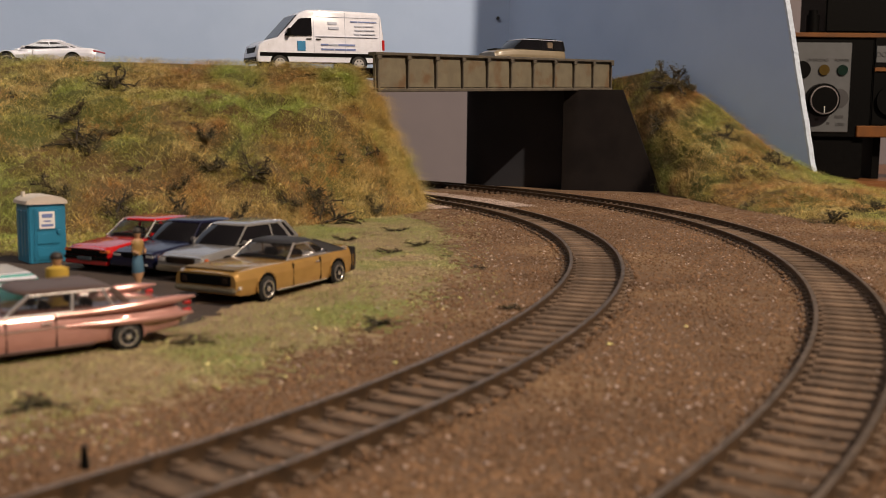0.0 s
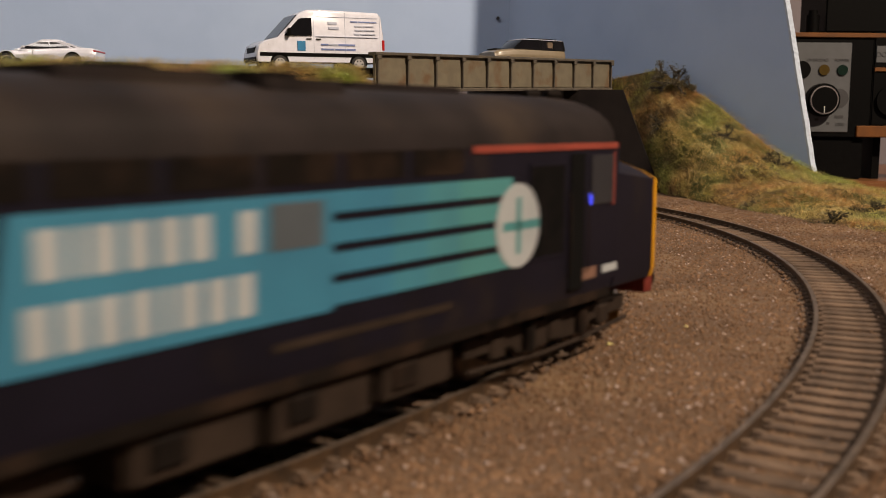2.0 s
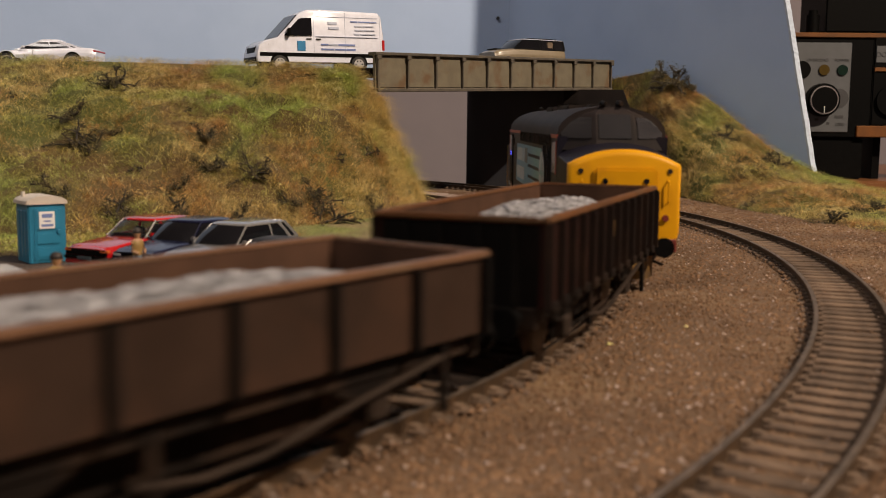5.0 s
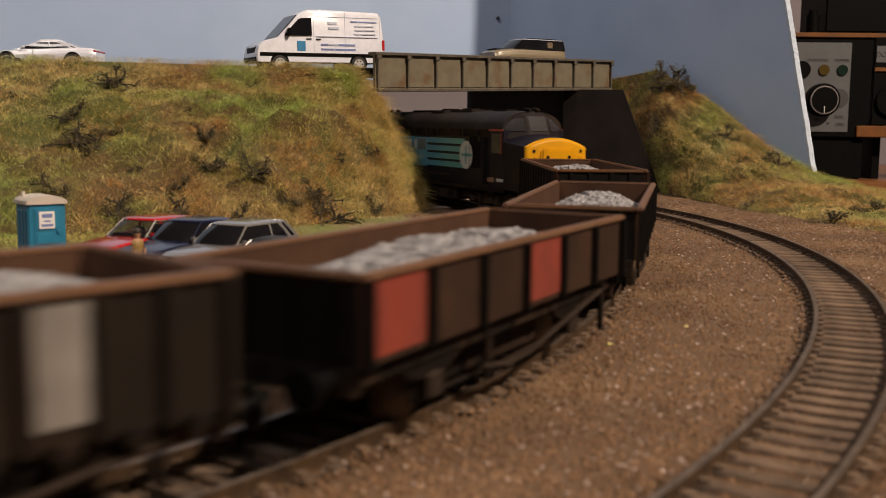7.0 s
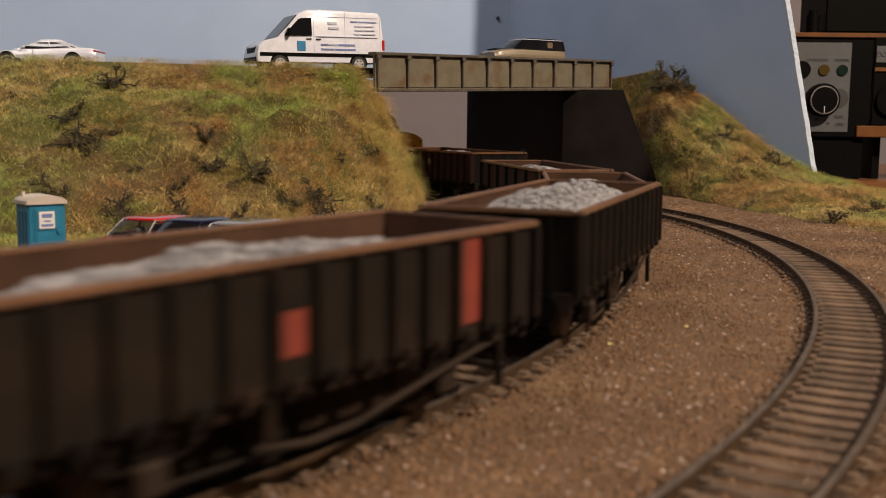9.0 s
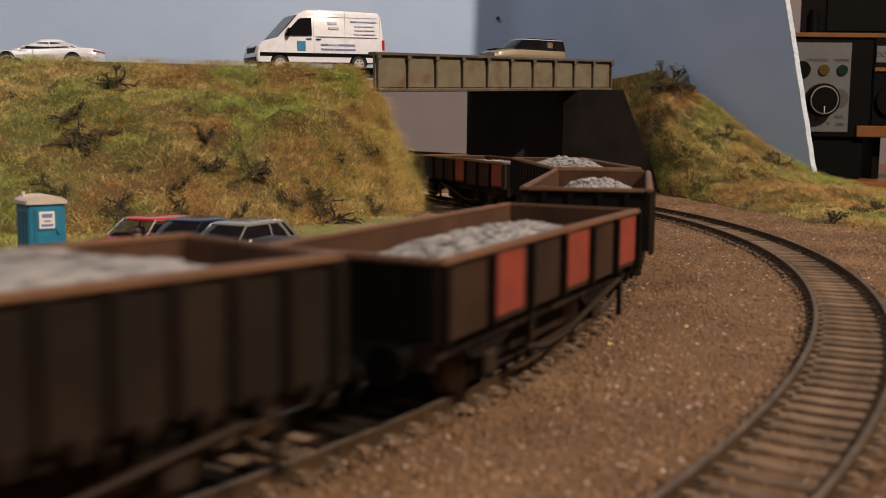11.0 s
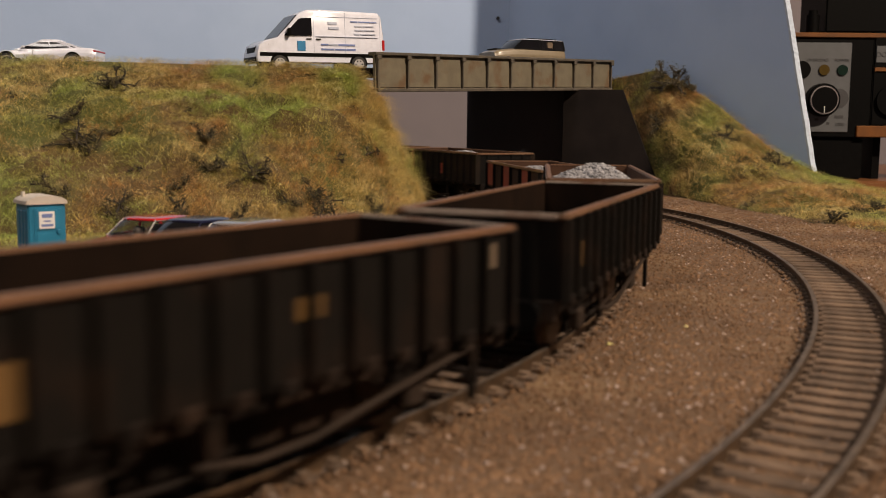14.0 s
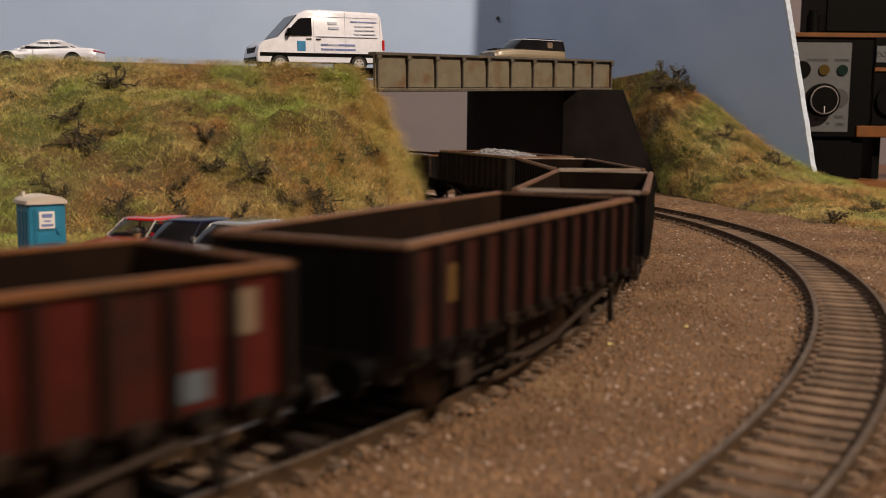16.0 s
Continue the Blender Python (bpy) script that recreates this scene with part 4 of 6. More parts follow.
    # underframe
    for s in (-1, 1):
        bm = bmesh.new()
        box(bm, -L, L, s * 14.2 - 0.7, s * 14.2 + 0.7, 10.4, 13.7, 0.2)
        bar = part("sole_bar", bm, M["frame"], t, "grimy sole bar")
        for x in (-30, 30):
            bm = bmesh.new()
            pts = [(x - 9, 10.4), (x + 9, 10.4), (x + 9, 9.8)] + [(x + 9 - k * 1.2, 9.8 - k * 0.6) for k in range(1, 4)] + [(x - 9 + k * 1.2, 9.8 - k * 0.6) for k in range(3, 0, -1)] + [(x - 9, 9.8)]
            prism(bm, pts, s * 13.6 - 0.9, s * 13.6 + 0.9)
            part("leaf_spring", bm, M["frame"], bar)
            bm = bmesh.new()
            box(bm, x - 2.4, x + 2.4, s * 13.6 - 1.8, s * 13.6 + 1.8, 4.2, 8.6, 0.5)
            part("axle_box", bm, M["tank"], bar)
            bm = bmesh.new()
            loft(bm, [[(x - 6, s * 12.2, 11), (x + 6, s * 12.2, 11), (x + 3.4, s * 12.2, 3.6), (x - 3.4, s * 12.2, 3.6)], [(x - 6, s * 12.9, 11), (x + 6, s * 12.9, 11), (x + 3.4, s * 12.9, 3.6), (x - 3.4, s * 12.9, 3.6)]])
            part("axle_guard", fix(bm), M["frame"], bar)
        bm = bmesh.new()
        tube(bm, [(-14, s * 15.2, 6.0), (-4, s * 15.6, 4.6), (6, s * 15.9, 5.0), (14, s * 16.0, 6.6), (26, s * 16.1, 8.6), (44, s * 16.0, 11.4)], 0.6)
        part("brake_lever", fix(bm), M["tank"], t, "long slanting brake lever")
        bm = bmesh.new()
        box(bm, 43.4, 45, s * 16.0 - 0.5, s * 16.0 + 0.5, 2.6, 13.4, 0.2)
        part("lever_guide", fix(bm), M["frame"], t)
        bm = bmesh.new()
        box(bm, -12, -10, s * 15.0 - 0.6, s * 15.0 + 0.6, 3.4, 12, 0.2)
        part("lever_guide", bm, M["frame"], t)
        bm = bmesh.new()
        tube(bm, [(-30, s * 12.0, 4.0), (0, s * 12.0, 3.2), (30, s * 12.0, 4.0)], 0.6)
        part("brake_rod", fix(bm), M["frame"], t)
    # Plain box added to block the lit ground seen through the underframe.
    bm = bmesh.new()
    box(bm, -21, 21, -10.5, 10.5, 3.6, ZF - 0.5, 0.6)
    part("brake_gear_box", bm, M["frame"], t, "grimy black box added under the floor to block lit ground")
    for x in (-30, 30):
        bm = bmesh.new()
        for s in (-1, 1):
            cyl(bm, (x, s * 8.2, 6.2), "y", 6.2, 2.0, 24)
            cyl(bm, (x, s * 7.2, 6.2), "y", 6.9, 0.6, 24)
        cyl(bm, (x, 0, 6.2), "y", 1.0, 17, 8)
        part("wheelset", bm, M["rail"], t)
    for e in (-1, 1):
        bm = bmesh.new()
        box(bm, e * (L - 0.6) - 0.9, e * (L - 0.6) + 0.9, -15.5, 15.5, 9.6, 13.9, 0.2)
        part("headstock", bm, M["frame"], t)
        buffers(t, e * (L + 0.2), e, 11.8, 7.0, 11.3)
    if loaded:
        hz = H - 6.0 + (2.6 if seed in (4, 7) else 0.0)
        bm = bmesh.new()
        nx, ny = 64, 22
        g = []
        for i in range(nx + 1):
            row = []
            for j in range(ny + 1):
                u, v = i / nx * 2 - 1, j / ny * 2 - 1
                x, y = u * (L - 1.7), v * (W - 2.0)
                hump = (1 - abs(v) ** 2.2) * (1 - abs(u) ** 3)
                n1 = noise.noise((x * 0.07 + seed * 9, y * 0.09, seed)) * 1.6 + noise.noise((x * 0.5, y * 0.5, seed)) * 0.9
                row.append(bm.verts.new((x, y, hz - 2.0 + hump * (6.2 + n1) + noise.noise((x * 1.1, y * 1.1, seed + 3)) * 0.5)))
            g.append(row)
        for i in range(nx):
            for j in range(ny):
                bm.faces.new((g[i][j], g[i + 1][j], g[i + 1][j + 1], g[i][j + 1]))
        heap = part("stone_load", fix(bm), M["load"], t, "heap of grey stone ballast", smooth=0)
        n = 2600
        u, v = rng.random(n) * 2 - 1, rng.random(n) * 2 - 1
        x, y = u * (L - 3), v * (W - 3.2)
        hump = (1 - np.abs(v) ** 2.2) * (1 - np.abs(u) ** 3)
        n1 = np.array([noise.noise((a * 0.07 + seed * 9, b * 0.09, seed)) * 1.6 + noise.noise((a * 0.5, b * 0.5, seed)) * 0.9 for a, b in zip(x, y)])
        z = hz - 2.0 + hump * (6.2 + n1) + 0.3
        st = stones("stone_scatter", np.stack([x, y, z], 1), 0.5 + 0.6 * rng.random(n), M["load"], heap)
        st["kind"] = "stuff"
    return t


loco = build_loco()
WAGONS = [
    build_wagon("maroon ribbed ballast wagon with orange rim, loaded with stone", M["w_red"], M["rim_orange"], M["inside"], True, False,
                [("panel_red", 29.5, 36.0, 19.0, 24.0), ("mark_yellow", -2, 3.0, 22, 25.5)], 1),
    build_wagon("brown flat-sided ballast wagon loaded with grey stone", M["w_brown"], M["rim_rust"], M["inside"], True, True, [], 2),
    build_wagon("brown flat-sided ballast wagon with two red panels, loaded", M["w_brown"], M["rim_rust"], M["inside"], True, True,
                [("panel_red", -52.6, -37, 15, 26), ("panel_red", 1.0, 17, 15, 26)], 3),
    build_wagon("grey-brown ribbed ballast wagon with a white panel, heaped with stone", M["w_grey"], M["rim_rust"], M["inside"], True, False,
                [("panel_white", 29.6, 36.0, 16, 29)], 4),
    build_wagon("grey-brown ribbed ballast wagon with a red panel, loaded", M["w_grey"], M["rim_rust"], M["inside"], True, False,
                [("panel_red", 29.6, 36.0, 15.5, 29.5), ("panel_red", -11.5, -6, 17.5, 23.5)], 5),
    build_wagon("brown flat-sided ballast wagon with red panels and stone load", M["w_brown"], M["rim_rust"], M["inside"], True, True,
                [("panel_red", 37, 52.6, 15, 26), ("panel_red", 1.0, 17, 15, 26), ("panel_red", -34, -20, 15, 26)], 6),
    build_wagon("weathered grey-brown ribbed ballast wagon heaped with stone", M["w_grey"], M["rim_rust"], M["inside"], True, False, [], 7),
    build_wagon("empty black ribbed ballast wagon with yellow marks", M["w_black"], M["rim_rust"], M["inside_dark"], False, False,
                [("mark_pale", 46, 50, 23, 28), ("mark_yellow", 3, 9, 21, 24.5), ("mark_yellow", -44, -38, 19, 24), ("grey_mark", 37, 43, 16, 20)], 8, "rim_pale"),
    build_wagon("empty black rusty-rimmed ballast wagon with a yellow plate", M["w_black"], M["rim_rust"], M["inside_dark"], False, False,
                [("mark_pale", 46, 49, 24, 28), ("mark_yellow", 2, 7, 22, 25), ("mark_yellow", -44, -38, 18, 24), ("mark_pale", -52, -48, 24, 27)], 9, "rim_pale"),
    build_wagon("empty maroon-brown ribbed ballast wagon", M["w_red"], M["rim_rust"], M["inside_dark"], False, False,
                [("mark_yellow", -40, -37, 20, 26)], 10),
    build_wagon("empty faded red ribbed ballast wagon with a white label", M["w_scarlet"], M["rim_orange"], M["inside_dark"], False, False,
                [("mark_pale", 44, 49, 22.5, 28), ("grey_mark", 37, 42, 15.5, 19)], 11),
]


# ---- road vehicles: local x forwards, y to the left, z up from the ground ----
def strut(bm, a, b, w, d):
    """A flat bar from a to b, w wide and d deep."""
    a, b = Vector(a), Vector(b)
    ax = (b - a).normalized()
    u = ax.cross(Vector((0, 1, 0)))
    u = (u if u.length > 0.1 else ax.cross(Vector((0, 0, 1)))).normalized()
    v = ax.cross(u).normalized()
    loft(bm, [[p + u * i * w / 2 + v * j * d / 2 for i, j in ((-1, -1), (1, -1), (1, 1), (-1, 1))] for p in (a, b)])


def smooth_rows(rows, n=4):
    """Passes a smooth curve through rows of numbers, n steps to a leg."""
    r = np.array(rows, float)
    out = []
    for i in range(len(r) - 1):
        p0, p1, p2, p3 = r[max(i - 1, 0)], r[i], r[i + 1], r[min(i + 2, len(r) - 1)]
        for k in range(n):
            t = k / n
            q = 0.5 * (2 * p1 + (p2 - p0) * t + (2 * p0 - 5 * p1 + 4 * p2 - p3) * t * t + (3 * p1 - p0 - 3 * p2 + p3) * t ** 3)
            q[0] = p1[0] + (p2[0] - p1[0]) * t
            out.append(q)
    return [tuple(q) for q in out] + [tuple(r[-1])]


def cabin_ring(x0, x1, hw, z, bow0, bow1):
    """Outline of the cabin at one height: bowed rear and front screens, nearly straight sides."""
    ring = [(x1 + bow1 * (1 - u * u) - 0.5 * (abs(u) > 0.95), u * hw * 0.97, z) for u in (-1, -0.9, -0.5, 0, 0.5, 0.9, 1)]
    ring += [((x0 + x1) / 2, hw * 1.012, z)]
    ring += [(x0 - bow0 * (1 - u * u) + 0.4 * (abs(u) > 0.95), u * hw, z) for u in (1, 0.9, 0.5, 0, -0.5, -0.9, -1)]
    return ring + [((x0 + x1) / 2, -hw * 1.012, z)]


def build_car(name, label, m, stations, cabin, wheels, r, colours, extras=(), pillars=(), glass="glass", trim="chrome", roof_arch=0.5, pillar="", sail=(), group="model cars", category="car", rims="rim"):
    """stations: (x, top, half width, bottom) from rear to front. cabin: (rear, front, half width, z) at the belt, the same at the roof."""
    paintm, roofm = colours
    t = thing(name, m, label, category, group)
    bm = bmesh.new()
    rings = []
    for x, zt, hw, zb in smooth_rows(stations):
        h = zt - zb
        half = [(0.86, 0), (0.945, 0.03), (0.975, 0.12), (0.992, 0.3), (1.0, 0.46), (0.996, 0.6), (1.0, 0.665), (0.978, 0.72), (0.955, 0.84), (0.925, 0.93), (0.87, 0.99), (0.76, 1.01), (0.4, 1.035), (0.0, 1.04)]
        ring = [(x, hw * a, zb + h * b) for a, b in half]
        rings.append(ring + [(x, -y, z) for x, y, z in ring[-2::-1]])
    loft(bm, rings)
    body = part("body", fix(bm), paintm, t, smooth=40)
    (b0, b1, bw, bz), (t0, t1, tw, tz) = cabin
    bm = bmesh.new()
    rings = []
    for k in range(5):
        u = k / 4
        e = u - 0.10 * math.sin(math.pi * u)
        rings.append(cabin_ring(b0 + (t0 - b0) * e, b1 + (t1 - b1) * e, bw + (tw - bw) * e, bz - 0.5 + (tz - bz + 0.5) * u, 0.9, 1.3))
    loft(bm, rings, caps=False)
    part("window_glass", fix(bm), M[glass], t, "dark glazed cabin windows", smooth=30)
    bm = bmesh.new()
    rings = [cabin_ring(t0 - 0.2, t1 + 0.2, tw + 0.2, tz - 0.4, 0.9, 1.3), cabin_ring(t0 - 0.35, t1 + 0.35, tw + 0.25, tz - 0.05, 0.9, 1.3)]
    for k in range(1, 6):
        a = k / 5 * math.pi / 2
        c = 0.35 + 0.65 * math.cos(a) ** 0.7 if k < 5 else 0.35
        mid = (t0 + t1) / 2
        rings.append(cabin_ring(mid + (t0 - 0.3 - mid) * c, mid + (t1 + 0.3 - mid) * c, tw * c, tz + (roof_arch + 0.45) * math.sin(a), 0.9 * c, 1.3 * c))
    loft(bm, rings)
    part("roof", fix(bm), roofm, t, smooth=50)
    # seats and dashboard behind the glass
    for sx in (0.30, 0.62):
        for sy in (-0.45, 0.45):
            bm = bmesh.new()
            x = b0 + (b1 - b0) * sx
            box(bm, x - 1.0, x + 0.6, bw * sy - 2.2, bw * sy + 2.2, bz - 1.0, bz + (tz - bz) * 0.42, 0.5, 2)
            part("seat", bm, M["arch"], t)
    bm = bmesh.new()
    box(bm, b1 - 4.5, b1 - 0.8, -bw * 0.86, bw * 0.86, bz - 0.6, bz + 0.5, 0.3, 2)
    part("dashboard", bm, M["arch"], t)
    for s in (-1, 1):
        for xb, xt, w, mt in ((b0, t0, 1.3, M[pillar] if pillar == "black" else roofm), (b1 - 0.3, t1 - 0.2, 0.7, M[trim] if trim else paintm)) + tuple((b0 + (b1 - b0) * p, t0 + (t1 - t0) * p2, w2, roofm if w2 > 1.5 else M[pillar] if pillar else paintm) for p, p2, w2 in pillars):
            bm = bmesh.new()
            k = 0.97 if xb > (b0 + b1) * 0.5 + 0.35 * (b1 - b0) else 1.0
            strut(bm, (xb, s * bw * k, bz - 0.5), (xt, s * tw * k, tz), w, 0.5)
            bmesh.ops.bevel(bm, geom=list(bm.edges), offset=0.12, segments=1, affect="EDGES")
            part("pillar", fix(bm), mt, t, smooth=0)
        bm = bmesh.new()
        tube(bm, [(b0, s * bw * 1.0, bz), ((b0 + b1) / 2, s * bw * 1.01, bz), (b1, s * bw * 0.975, bz)], 0.28, 8)
        tube(bm, [(t0, s * tw * 1.01, tz - 0.25), ((t0 + t1) / 2, s * tw * 1.03, tz - 0.2), (t1, s * tw * 0.985, tz - 0.25)], 0.2, 8)
        part("window_trim", fix(bm), M[trim] if trim else paintm, t)
        hw = max(q[2] for q in stations)
        for x in wheels:
            bm = bmesh.new()
            cyl(bm, (x, s * (hw - 0.9), r + 0.35), "y", r + 0.7, 2.0, 32)
            part("wheel_arch", bm, M["arch"], t)
            bm = bmesh.new()
            tube(bm, [(x + (r + 0.85) * math.cos(a), s * (hw + 0.02), r + 0.35 + (r + 0.85) * math.sin(a)) for a in [math.pi * (-0.06 + 1.12 * q / 20) for q in range(21)]], 0.26, 6)
            part("arch_lip", fix(bm), paintm, t)
            w = new("wheel")
            w.parent = t
            w.matrix_basis = at(x, s * (hw - 0.45), r)
            bm = bmesh.new()
            cyl(bm, (0, 0, 0), "y", r, 2.0, 32)
            bmesh.ops.bevel(bm, geom=[e for e in bm.edges if len(e.link_faces) == 2 and any(len(f.verts) > 4 for f in e.link_faces)], offset=0.4, segments=2, affect="EDGES")
            part("tyre", bm, M["tyre"], w)
            bm = bmesh.new()
            ring_w = [[(rr * math.cos(2 * math.pi * q / 28), s * yy, rr * math.sin(2 * math.pi * q / 28)) for q in range(28)] for rr, yy in ((r * 0.7, 0.9), (r * 0.69, 1.12), (r * 0.62, 1.14), (r * 0.56, 0.9), (r * 0.2, 0.98), (r * 0.19, 1.22), (r * 0.05, 1.28))]
            loft(bm, ring_w)
            part("rim", fix(bm), M[rims], w)
            for q in range(5):
                a = q * 2 * math.pi / 5 + 0.3
                bm = bmesh.new()
                cyl(bm, (r * 0.40 * math.cos(a), s * 0.97, r * 0.40 * math.sin(a)), "y", r * 0.12, 0.14, 8)
                part("rim_hole", bm, M["arch"], w)
    for s in (-1, 1) if sail else ():
        bm = bmesh.new()
        q = [(sail[0], s * bw * 1.0, bz), (sail[1], s * bw * 1.0, bz), (sail[2], s * tw * 1.01, tz), (sail[3], s * tw * 1.01, tz)]
        loft(bm, [q, [(x, y * 1.035, z) for x, y, z in q]])
        part("sail_panel", fix(bm), roofm, t, smooth=0)
    for pname, mt, *bx in extras:
        bm = bmesh.new()
        thin = min(bx[1] - bx[0], bx[3] - bx[2], bx[5] - bx[4])
        box(bm, *bx, min(0.4, thin * 0.3), 2)
        part(pname, bm, M[mt] if isinstance(mt, str) else mt, t)
    return t


M["gold"] = paint("gold_paint", (0.42, 0.25, 0.075), 0.24, 1.0, metal=0.35)
M["gold_dull"] = mat("dusty_gold_bonnet", (0.15, 0.105, 0.05), (0.12, 0.085, 0.04), rough=0.6, scale=150)
M["vinyl"] = mat("black_vinyl_roof", (0.018, 0.018, 0.022), rough=0.6, scale=300, bump=0.1)
M["silver"] = paint("silver_paint", (0.23, 0.225, 0.225), 0.25, 1.0, metal=0.3)
M["dark_blue"] = paint("dark_blue_paint", (0.005, 0.007, 0.03), 0.22, 0.3)
M["red"] = paint("red_paint", (0.40, 0.010, 0.012), 0.15, 1.0)
M["pink"] = paint("metallic_pink_paint", (0.50, 0.265, 0.235), 0.18, 1.0, metal=0.3)
M["pink_roof"] = mat("brown_roof", (0.085, 0.055, 0.045), (0.07, 0.045, 0.038), rough=0.45, scale=200)
M["teal_car"] = paint("teal_paint", (0.03, 0.30, 0.26), 0.3, 0.5)
M["car_white"] = paint("white_car_paint", (0.72, 0.75, 0.86), 0.2, 0.8)
M["beige"] = paint("beige_paint", (0.20, 0.16, 0.10), 0.35, 0.4)
M["lamp_red"] = mat("red_lens", (0.45, 0.02, 0.02), rough=0.2, scale=50)
M["lamp_orange"] = mat("orange_lens", (0.6, 0.13, 0.03), rough=0.25, scale=50)
M["lamp_clear"] = mat("clear_lens", (0.6, 0.6, 0.58), rough=0.12, scale=50)
M["bar_blue"] = mat("blue_print", (0.16, 0.22, 0.46), rough=0.5, scale=50)
M["bar_pale"] = mat("pale_blue_print", (0.45, 0.50, 0.63), rough=0.5, scale=50)
M["logo_blue"] = mat("logo_blue", (0.03, 0.22, 0.45), rough=0.5, scale=50)

GZ = -0.35


def parked(x, y, heading, z=GZ, ry=0):
    return at(x, y, z, heading, 0, ry)


HEAD = -117.0
# gold muscle car with a black roof
build_car("muscle_car", "gold two-door muscle car with black vinyl roof, parked", parked(-49.8, 304.0, HEAD),
          [(-30.2, 9.4, 9.6, 3.4), (-29, 10.3, 10.4, 2.6), (-20, 10.6, 11.0, 2.2), (-8, 10.0, 11.1, 2.0), (6, 9.7, 11.1, 2.0), (20, 9.6, 11.0, 2.2), (28.5, 9.2, 10.7, 2.6), (30.4, 8.6, 10.2, 3.2)],
          ((-24, 7.0, 9.9, 9.9), (-9.0, 0.5, 7.8, 14.0)), (-17.5, 18.0), 3.5, (M["gold"], M["vinyl"]),
          [("grille", "arch", 30.0, 30.8, -8.6, 8.6, 5.4, 8.2), ("front_bumper", "girder", 29.8, 31.4, -10.3, 10.3, 3.6, 5.0), ("rear_bumper", "chrome", -31.2, -29.6, -9.8, 9.8, 4.2, 5.6),
           ("bonnet", "gold_dull", 7.5, 29.2, -8.6, 8.6, 9.35, 9.72), ("tail_stripe", "vinyl", -28.6, -27.4, -10.72, 10.72, 3.2, 10.4), ("tail_stripe", "vinyl", -26.9, -25.9, -10.86, 10.86, 3.0, 10.5),
           ("headlight", "frame", 30.5, 31.0, 6.0, 7.8, 6.0, 7.6), ("headlight", "frame", 30.5, 31.0, -7.8, -6.0, 6.0, 7.6), ("side_lamp", "lamp_clear", 28.6, 29.8, 10.4, 10.9, 4.6, 5.4),
           ("door_seam", "arch", 5.2, 5.45, -11.16, 11.16, 2.6, 9.0), ("door_seam", "arch", -8.6, -8.35, -11.16, 11.16, 2.6, 9.4), ("door_handle", "chrome", -7.6, -5.6, 11.0, 11.4, 8.0, 8.5), ("sill", "chrome", -12, 13, -11.15, 11.15, 2.2, 2.6)],
          pillars=((0.5, 0.46, 0.6),), glass="cabin_glass", pillar="chrome", sail=(-23.5, -14.5, -7.0, -9.0), rims="chrome")
# silver hatchback
build_car("hatchback", "silver grey hatchback with orange indicators, parked", parked(-68.4, 338, HEAD),
          [(-25, 9.6, 9.0, 3.6), (-24, 10.6, 9.5, 2.8), (-12, 10.4, 9.7, 2.2), (4, 10.0, 9.7, 2.0), (14, 9.4, 9.6, 2.2), (23, 8.4, 9.3, 2.6), (25.5, 7.6, 8.9, 3.2)],
          ((-24, 9.5, 8.8, 10.2), (-18, 2.0, 7.2, 15.6)), (-14.5, 15.5), 3.3, (M["silver"], M["silver"]),
          [("grille", "frame", 25.0, 25.9, -5.5, 5.5, 5.6, 7.4), ("front_bumper", "girder", 24.6, 26.6, -9.0, 9.0, 3.0, 4.9), ("headlight", "lamp_clear", 24.6, 25.8, 5.7, 8.6, 5.7, 7.6), ("headlight", "lamp_clear", 24.6, 25.8, -8.6, -5.7, 5.7, 7.6),
           ("indicator", "lamp_orange", 23.2, 25.0, 8.6, 9.5, 5.7, 7.4), ("indicator", "lamp_orange", 23.2, 25.0, -9.5, -8.6, 5.7, 7.4), ("door_mirror", "silver", 6.5, 8.0, 9.4, 11.2, 10.2, 11.6), ("door_mirror", "silver", 6.5, 8.0, -11.2, -9.4, 10.2, 11.6), ("door_seam", "arch", 4.0, 4.25, -9.78, 9.78, 2.6, 9.6)],
          pillars=((0.42, 0.42, 1.0), (0.12, 0.16, 1.4)), trim="", glass="glass")
# dark blue saloon
build_car("saloon_car", "dark navy blue saloon parked in the row", parked(-85.6, 349, HEAD),
          [(-25.5, 9.2, 9.0, 3.6), (-24, 10.0, 9.5, 2.8), (-12, 10.2, 9.8, 2.2), (4, 9.8, 9.8, 2.0), (14, 9.2, 9.7, 2.2), (23.5, 8.2, 9.4, 2.6), (26, 7.4, 8.9, 3.2)],
          ((-20, 9.0, 8.9, 10.0), (-13, 2.0, 7.4, 15.4)), (-15, 15.5), 3.3, (M["dark_blue"], M["dark_blue"]),
          [("headlight", "lamp_clear", 24.8, 26.2, 5.0, 8.6, 5.8, 7.3), ("headlight", "lamp_clear", 24.8, 26.2, -8.6, -5.0, 5.8, 7.3), ("grille", "arch", 25.4, 26.3, -4.6, 4.6, 5.8, 7.2), ("front_bumper", "dark_blue", 24.6, 27, -9.2, 9.2, 3.0, 5.2), ("fog_lamp", "lamp_clear", 26.6, 27.2, 5.4, 7, 3.6, 4.4), ("door_mirror", "dark_blue", 6.5, 8.0, 9.4, 11.2, 10.0, 11.4)],
          pillars=((0.45, 0.45, 0.9),), trim="", glass="glass")
